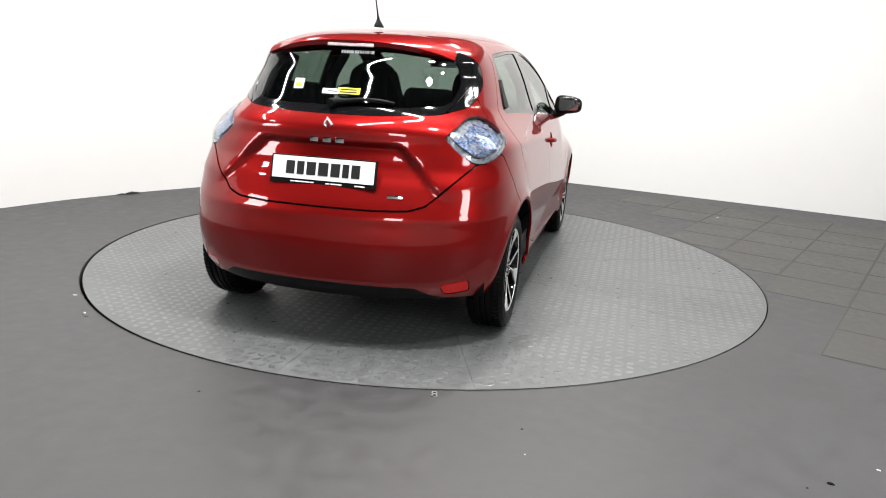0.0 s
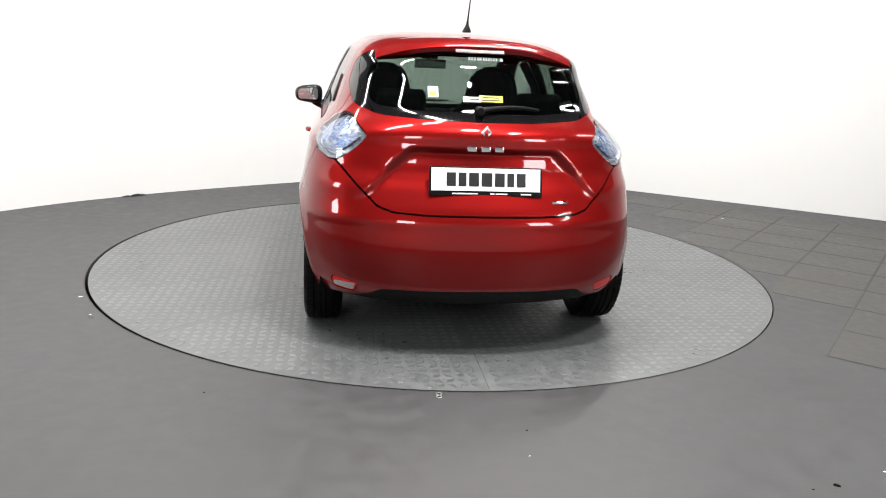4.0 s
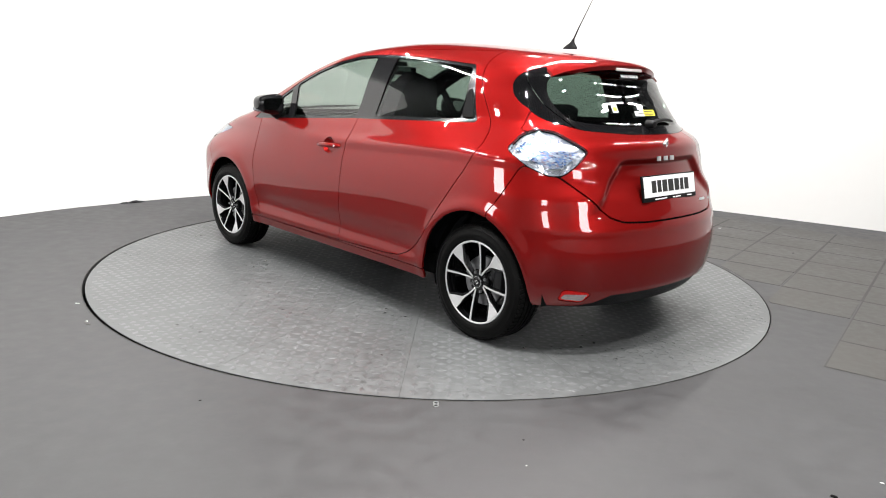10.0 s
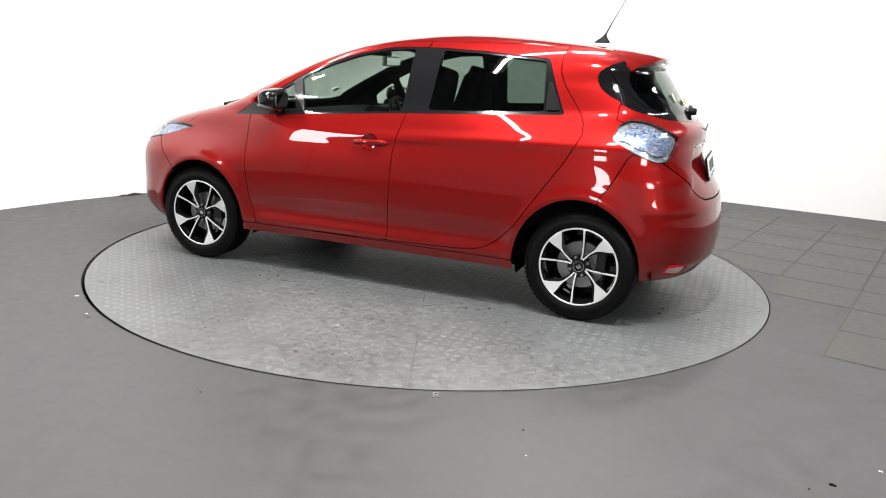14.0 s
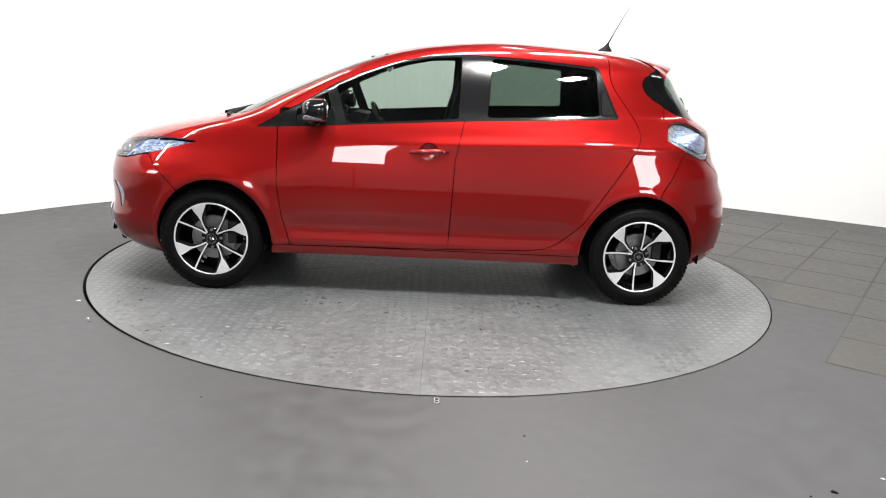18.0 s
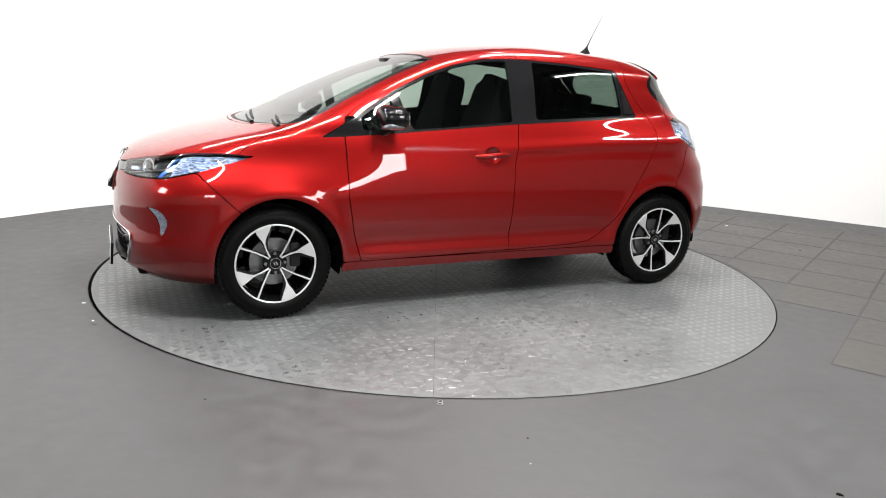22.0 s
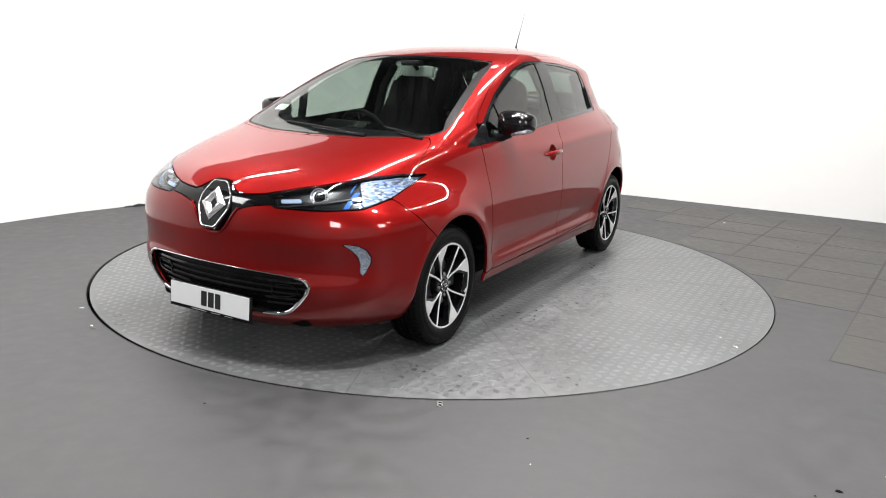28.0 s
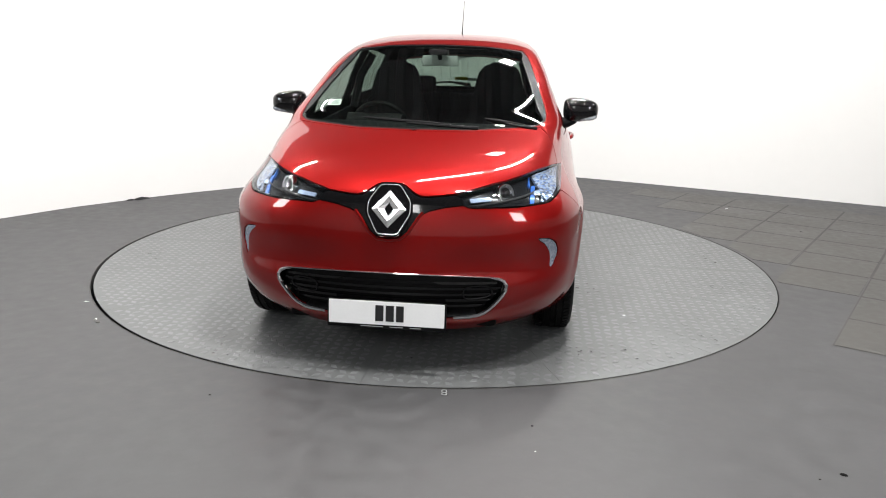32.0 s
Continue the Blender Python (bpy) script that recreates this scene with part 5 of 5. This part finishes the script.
def build_front_trim():
    low = [(0.45, 0.449), (0.48, 0.445), (0.505, 0.434), (0.518, 0.414), (0.513, 0.388), (0.496, 0.362), (0.472, 0.333), (0.448, 0.308), (0.425, 0.289), (0.395, 0.275), (0.355, 0.269), (0.29, 0.266)]
    for sg in (1, -1):
        pts = [on_front(sg * a, b, 0.003) for a, b in low]
        part("grille_trim", tube(pts, [0.005, 0.007] + [0.009] * 9 + [0.007], 8), CHROME, car, "chrome grille trim")
    pts = [on_front(0.47 * (k - 10) / 10, 0.464 - 0.016 * (abs(k - 10) / 10) ** 2.2, 0.0) for k in range(21)]
    part("grille_top_trim", tube(pts, 0.003, 8), CHROME, car, "thin chrome grille trim")
    for sg in (1, -1):
        loop = smooth_loop([(0.34, 0.352), (0.43, 0.358), (0.455, 0.383), (0.425, 0.408), (0.34, 0.400)], 5)
        pts = [on_front(sg * a, b, -0.022) for a, b in loop]
        part("grille_loop", tube(pts, 0.005, 6, closed=True), BLACK_GLOSS, car)
        # projector behind the headlamp lens
        c = on_front(sg * 0.553, 0.812)
        m = Matrix.Translation(c + Vector((-0.024, -sg * 0.020, -0.008))) @ pose(0, 0, 0, 0, -12, sg * 38)
        ob = part("projector", lathe([(0, 0.002), (0.027, 0.000), (0.033, -0.008), (0.0365, 0.006), (0.0410, 0.006), (0.043, -0.02)], 32, "x"), CHROME, car, "round headlamp projector", m=m)
        part("projector_lens", lathe([(0, 0.012), (0.014, 0.009), (0.022, 0.004), (0.028, -0.002)], 24, "x"), BLACK_GLOSS, ob)


def build_wipers_and_aerial():
    for y0, y1, z1 in ((0.35, -0.30, 1.060), (0.66, 0.36, 1.068)):
        pts = []
        for k in range(9):
            t = k / 8
            y = y0 + (y1 - y0) * t
            pts.append(on_front(y, 1.034 + (z1 - 1.034) * t, 0.010 + 0.006 * math.sin(3.1 * t)))
        arm = part("wiper", tube(pts[:6], [0.012, 0.010, 0.008, 0.007, 0.006, 0.006], 8), BLACK_PLASTIC, car, "black windscreen wiper")
        blade = [on_front(y0 + (y1 - y0) * t, 1.040 + (z1 - 1.034) * t, 0.006) for t in (0.25, 0.4, 0.55, 0.7, 0.85, 1.0)]
        part("blade", tube(blade, [0.005, 0.008, 0.009, 0.009, 0.008, 0.005], 8), BLACK_PLASTIC, arm)
    pts = [on_rear(0.02 - 0.036 * k, 1.155 + 0.022 * math.sin(k / 9 * 2.6), 0.014 + 0.008 * math.sin(k / 9 * 3)) for k in range(10)]
    w = part("rear_wiper", tube(pts, [0.017, 0.016, 0.013, 0.011, 0.010, 0.010, 0.009, 0.009, 0.008, 0.006], 10), BLACK_PLASTIC, car, "black rear wiper")
    part("pivot", lathe([(0, 0.05), (0.018, 0.048), (0.022, 0.03), (0.024, 0.0)], 20, "x"), BLACK_PLASTIC, w, m=Matrix.Translation(on_rear(0.02, 1.155, 0)) @ pose(0, 0, 0, 0, 0, 180))
    bm = bmesh.new()
    n = 16
    levels = [(0.0, 0.050, 0.024), (0.012, 0.043, 0.020), (0.028, 0.024, 0.012), (0.042, 0.012, 0.007), (0.055, 0.007, 0.006)]
    rings = [[bm.verts.new((-1.149 - 0.35 * h + a * math.cos(2 * math.pi * k / n), b * math.sin(2 * math.pi * k / n), 1.535 + h)) for k in range(n)] for h, a, b in levels]
    for p, q in zip(rings, rings[1:]):
        for k in range(n):
            bm.faces.new((p[k], p[(k + 1) % n], q[(k + 1) % n], q[k]))
    bm.faces.new(rings[-1])
    base = part("aerial", bm, BLACK_PLASTIC, car, "thin black roof aerial")
    part("rod", tube([(-1.165, 0, 1.58), (-1.20, 0, 1.655), (-1.298, 0, 1.845)], [0.005, 0.0035, 0.0016], 8), BLACK_PLASTIC, base)


def cushion(sx, sy, sz, bevel, m=None):
    return box(0, 0, 0, sx, sy, sz, m, bevel, 4)


def build_cabin():
    # floor, dashboard, sides
    part("cabin_floor", box(-0.3, 0, 0.335, 2.5, 1.42, 0.05, bevel=0.01), DARK, car)
    dash = [(0.98, 0.40), (0.98, 0.99), (0.90, 1.015), (0.74, 1.012), (0.60, 0.985), (0.52, 0.93), (0.50, 0.86), (0.56, 0.76), (0.62, 0.60), (0.64, 0.40)]
    bm = prism([(a, b) for a, b in dash], -0.70, 0.70, "y", 0.02)
    d = part("dashboard", bm, FABRIC, car, "dark moulded dashboard", sharp=50)
    bm = prism(rounded([(0.52, 0.93), (0.62, 1.0), (0.56, 1.045), (0.45, 1.03)], 0.02), -0.54, -0.20, "y", 0.01)
    part("instrument_hood", bm, BLACK_PLASTIC, d, sharp=50)
    part("screen", box(0.515, 0.02, 0.90, 0.02, 0.20, 0.12, bevel=0.006), BLACK_GLOSS, d)
    # steering wheel on the right-hand side
    m = pose(0.36, -0.37, 0.93, 0, -66, 0)
    ring = [(0.185 * math.cos(2 * math.pi * k / 36), 0.185 * math.sin(2 * math.pi * k / 36), 0) for k in range(36)]
    st = part("steering_wheel", tube(ring, 0.014, 10, closed=True), BLACK_PLASTIC, car, "black steering wheel", m=m)
    part("boss", lathe([(0, 0.03), (0.05, 0.028), (0.075, 0.01), (0.07, -0.03), (0, -0.04)], 24, "z"), BLACK_PLASTIC, st)
    for a in (0, 180, 270):
        part("wheel_spoke", box(0.12, 0, 0, 0.13, 0.03, 0.014, bevel=0.004), BLACK_PLASTIC, st, m=pose(0, 0, 0, 0, 0, a + 90))
    part("column", tube([(0, 0, -0.02), (0.0, 0, -0.28)], 0.035, 12), BLACK_PLASTIC, st)
    # seats
    for sg in (1, -1):
        seat = part("front_seat", cushion(0.52, 0.50, 0.16, 0.06), FABRIC, car, "dark grey fabric front seat", m=pose(0.20, sg * 0.36, 0.56, 0, -6, 0))
        # one-piece tall backrest with the headrest moulded in
        shape = smooth_loop([(-0.21, -0.02), (-0.235, 0.25), (-0.225, 0.45), (-0.175, 0.60), (-0.155, 0.70), (-0.115, 0.79), (0.0, 0.82), (0.115, 0.79), (0.155, 0.70), (0.175, 0.60), (0.225, 0.45), (0.235, 0.25), (0.21, -0.02)], 4)
        part("backrest", prism(shape, -0.065, 0.065, "x", 0.03), FABRIC, seat, m=pose(-0.235, 0, 0.02, 0, -9, 0), sharp=50)
        part("seat_base", box(0, 0, -0.14, 0.42, 0.42, 0.14, bevel=0.02), DARK, seat)
        # door cards and pillars
        bm = prism([(0.86, 0.40), (0.86, 0.975), (-0.16, 1.04), (-1.10, 1.07), (-1.10, 0.62), (-0.9, 0.40)], sg * 0.69, sg * 0.71, "y")
        part("door_card", bm, FABRIC, car, smooth=False)
        part("centre_pillar", tube([(-0.235, sg * 0.69, 1.03), (-0.245, sg * 0.64, 1.25), (-0.25, sg * 0.55, 1.40)], 0.03, 8), GREY_PLASTIC, car)
        part("rear_pillar_lining", tube([(-1.22, sg * 0.62, 1.05), (-1.2, sg * 0.55, 1.24), (-1.14, sg * 0.50, 1.37)], [0.06, 0.05, 0.03], 10), FABRIC, car)
    bench = part("rear_bench", cushion(0.50, 1.26, 0.18, 0.06), FABRIC, car, "dark grey fabric rear bench", m=pose(-0.86, 0, 0.56, 0, -6, 0))
    for y, w in ((0.40, 0.44), (-0.40, 0.44), (0, 0.36)):
        part("bench_back", cushion(0.14, w + 0.02, 0.58, 0.05), FABRIC, bench, m=pose(-0.33, y, 0.30, 0, -18, 0))
    for y in (0.36, -0.36):
        part("headrest", cushion(0.09, 0.25, 0.16, 0.04), FABRIC, bench, m=pose(-0.45, y, 0.645, 0, -12, 0))
    part("parcel_shelf", box(-1.48, 0, 0.985, 0.36, 1.12, 0.025, bevel=0.008), FABRIC, car)
    part("roof_lining", box(-0.55, 0, 1.468, 1.10, 0.86, 0.02, bevel=0.009), GREY_PLASTIC, car)
    mir = part("interior_mirror", box(0.30, 0.0, 1.365, 0.03, 0.23, 0.065, bevel=0.012), TRIM_LIGHT, car, "pale grey interior mirror", m=None)
    part("mirror_face", box(0.283, 0.0, 1.365, 0.003, 0.21, 0.05, bevel=0.001), bpy.data.materials["mirror_glass"], mir, smooth=False)
    part("stalk", tube([(0.31, 0, 1.38), (0.36, 0, 1.42)], 0.015, 8), BLACK_PLASTIC, mir)
    part("sensor_cover", box(0.375, 0.0, 1.415, 0.10, 0.12, 0.035, pose(0, 0, 0, 0, 0, 0), 0.012), BLACK_PLASTIC, mir)


def build_stickers():
    def flat(name, y, z, w, h, mat, label, front, tilt):
        p = on_front(y, z, -0.012) if front else on_rear(y, z, 0.006)
        return part(name, box(0, 0, 0, 0.0012, w, h), mat, car, label, smooth=False, m=Matrix.Translation(p) @ pose(0, 0, 0, 0, tilt, 0))

    s = flat("dealer_sticker", -0.047, 1.212, 0.115, 0.034, YELLOW, "yellow printed window sticker", False, 30)
    for k, w in ((0.006, 0.085), (-0.008, 0.09)):
        part("print_bar", box(-0.001, 0, k, 0.0012, w, 0.006), INK, s, smooth=False)
    s = flat("dealer_sticker", 0.055, 1.207, 0.085, 0.028, PAPER, "white printed window sticker", False, 30)
    part("print_bar", box(-0.001, -0.012, 0, 0.0012, 0.05, 0.005), INK, s, smooth=False)
    s = flat("inspection_sticker", 0.255, 1.235, 0.05, 0.055, PAPER, "small white and yellow window sticker", False, 30)
    part("print_bar", box(-0.001, 0, -0.008, 0.0012, 0.034, 0.022), YELLOW, s, smooth=False)
    s = flat("tax_disc", -0.50, 1.13, 0.07, 0.055, PRINT_WHITE, "white paper in the windscreen corner", True, -60)
    for k in range(4):
        part("print_bar", box(0.001, 0, 0.015 - 0.01 * k, 0.0012, 0.05, 0.004), TRIM_LIGHT, s, smooth=False)
    # white letters on the glass, as bars
    ws = [0.012] * 3 + [0.010] + [0.016] + [0.011] * 6 + [0.004, 0.005, 0.011]
    u = 0.085
    for w in ws:
        y = -0.035 + u
        part("glass_print", box(0, 0, 0, 0.001, w * 0.85, 0.016), PRINT_WHITE, car, smooth=False, m=Matrix.Translation(on_rear(y, 1.428, 0.006)) @ pose(0, 0, 0, 0, 30, 0))
        u -= w + 0.0025


build_wheels()
build_underside()
build_spoiler()
build_mirrors()
build_handles()
build_plates()
build_badges()
build_front_trim()
build_wipers_and_aerial()
build_cabin()
build_stickers()


# ---------------------------------------------------------------- small things on the floor
def lump(name, x, y, sx, sy, sz, mat, label, seed, turn=0):
    bm = bmesh.new()
    bmesh.ops.create_icosphere(bm, subdivisions=2, radius=1)
    rnd = random.Random(seed)
    for v in bm.verts:
        k = 1 + rnd.uniform(-0.25, 0.25)
        v.co = Vector((v.co.x * sx * k, v.co.y * sy * k, max(v.co.z, 0) * sz * k))
    ob = part(name, bm, mat, None, m=None, sharp=30)
    ob.matrix_world = pose(x, y, 0.0, 0, 0, turn)
    return tagged(ob, label, "debris")


def build_floor_bits():
    mark = new("floor_marker")
    mark.matrix_world = pose(0.046, -2.326, 0.0)
    tagged(mark, "small white double-ring marker beside the turntable rim", "floor marker")
    for dy in (-0.0125, 0.0125):
        ring = [(0.0115 * math.cos(2 * math.pi * k / 20), dy + 0.0115 * math.sin(2 * math.pi * k / 20), 0.0015) for k in range(20)]
        part("ring", tube(ring, 0.0018, 6, closed=True), TRIM_LIGHT, mark)
    part("backing", box(0, 0, 0.0006, 0.027, 0.050, 0.0012), DARK, mark, smooth=False)
    lump("dark_crumb", 1.434, -2.925, 0.013, 0.008, 0.005, DARK, "black crumb of rubber lying on the floor", 1, -30)
    lump("pale_chip", 1.667, -2.819, 0.008, 0.003, 0.003, PRINT_WHITE, "small white chip lying on the floor", 2, -35)
    lump("pale_chip", -1.984, -1.221, 0.012, 0.006, 0.003, PAPER, "small white chip lying on the floor", 3, 5)
    lump("pale_chip", 0.376, -2.803, 0.0035, 0.002, 0.002, PAPER, "small white chip lying on the floor", 4, 20)
    lump("dark_crumb", 0.387, -2.609, 0.005, 0.004, 0.003, DARK, "tiny dark crumb lying on the floor", 5)
    lump("dark_crumb", -0.929, -2.139 - 0.25, 0.006, 0.004, 0.003, DARK, "tiny dark crumb lying on the floor", 6)
    lump("dark_crumb", 1.337, -2.957, 0.005, 0.004, 0.003, DARK, "tiny dark crumb lying on the floor", 7)
    lump("broken_edge", -1.785, -1.535, 0.035, 0.012, 0.005, TILE_M, "chipped pale concrete edge beside the turntable rim", 8, -45)
    lump("pale_chip", -1.80, -1.505, 0.010, 0.005, 0.004, PAPER, "small white chip beside the turntable rim", 9, -40)
    lump("dark_crumb", 3.12, 1.01, 0.016, 0.008, 0.004, DARK, "dark crumb lying on the floor slabs", 10, 10)
    lump("pale_chip", 2.853, 2.015, 0.02, 0.012, 0.004, PRINT_WHITE, "small white chip lying on the floor slabs", 11, 10)
    lump("cable_end", -2.88, 1.88, 0.075, 0.02, 0.022, GREY_PLASTIC, "short dark cable end lying by the wall", 12, 45)
    lump("cable_end", -2.96, 1.80, 0.04, 0.015, 0.014, GREY_PLASTIC, "short dark cable end lying by the wall", 13, 40)


build_floor_bits()


# ---------------------------------------------------------------- what moves
def motions():
    rows_disc, rows_car = [], []
    for t in range(33):
        a = TURN_0 + TURN_RATE * t
        c, s = math.cos(radians(a)), math.sin(radians(a))
        rows_disc.append((t, pose(0, 0, 0, 0, 0, a)))
        rows_car.append((t, pose(CAR_X * c - CAR_Y * s, CAR_X * s + CAR_Y * c, 0.0, 0, 0, a)))
    walk(turntable, rows_disc)
    walk(car, rows_car)


motions()
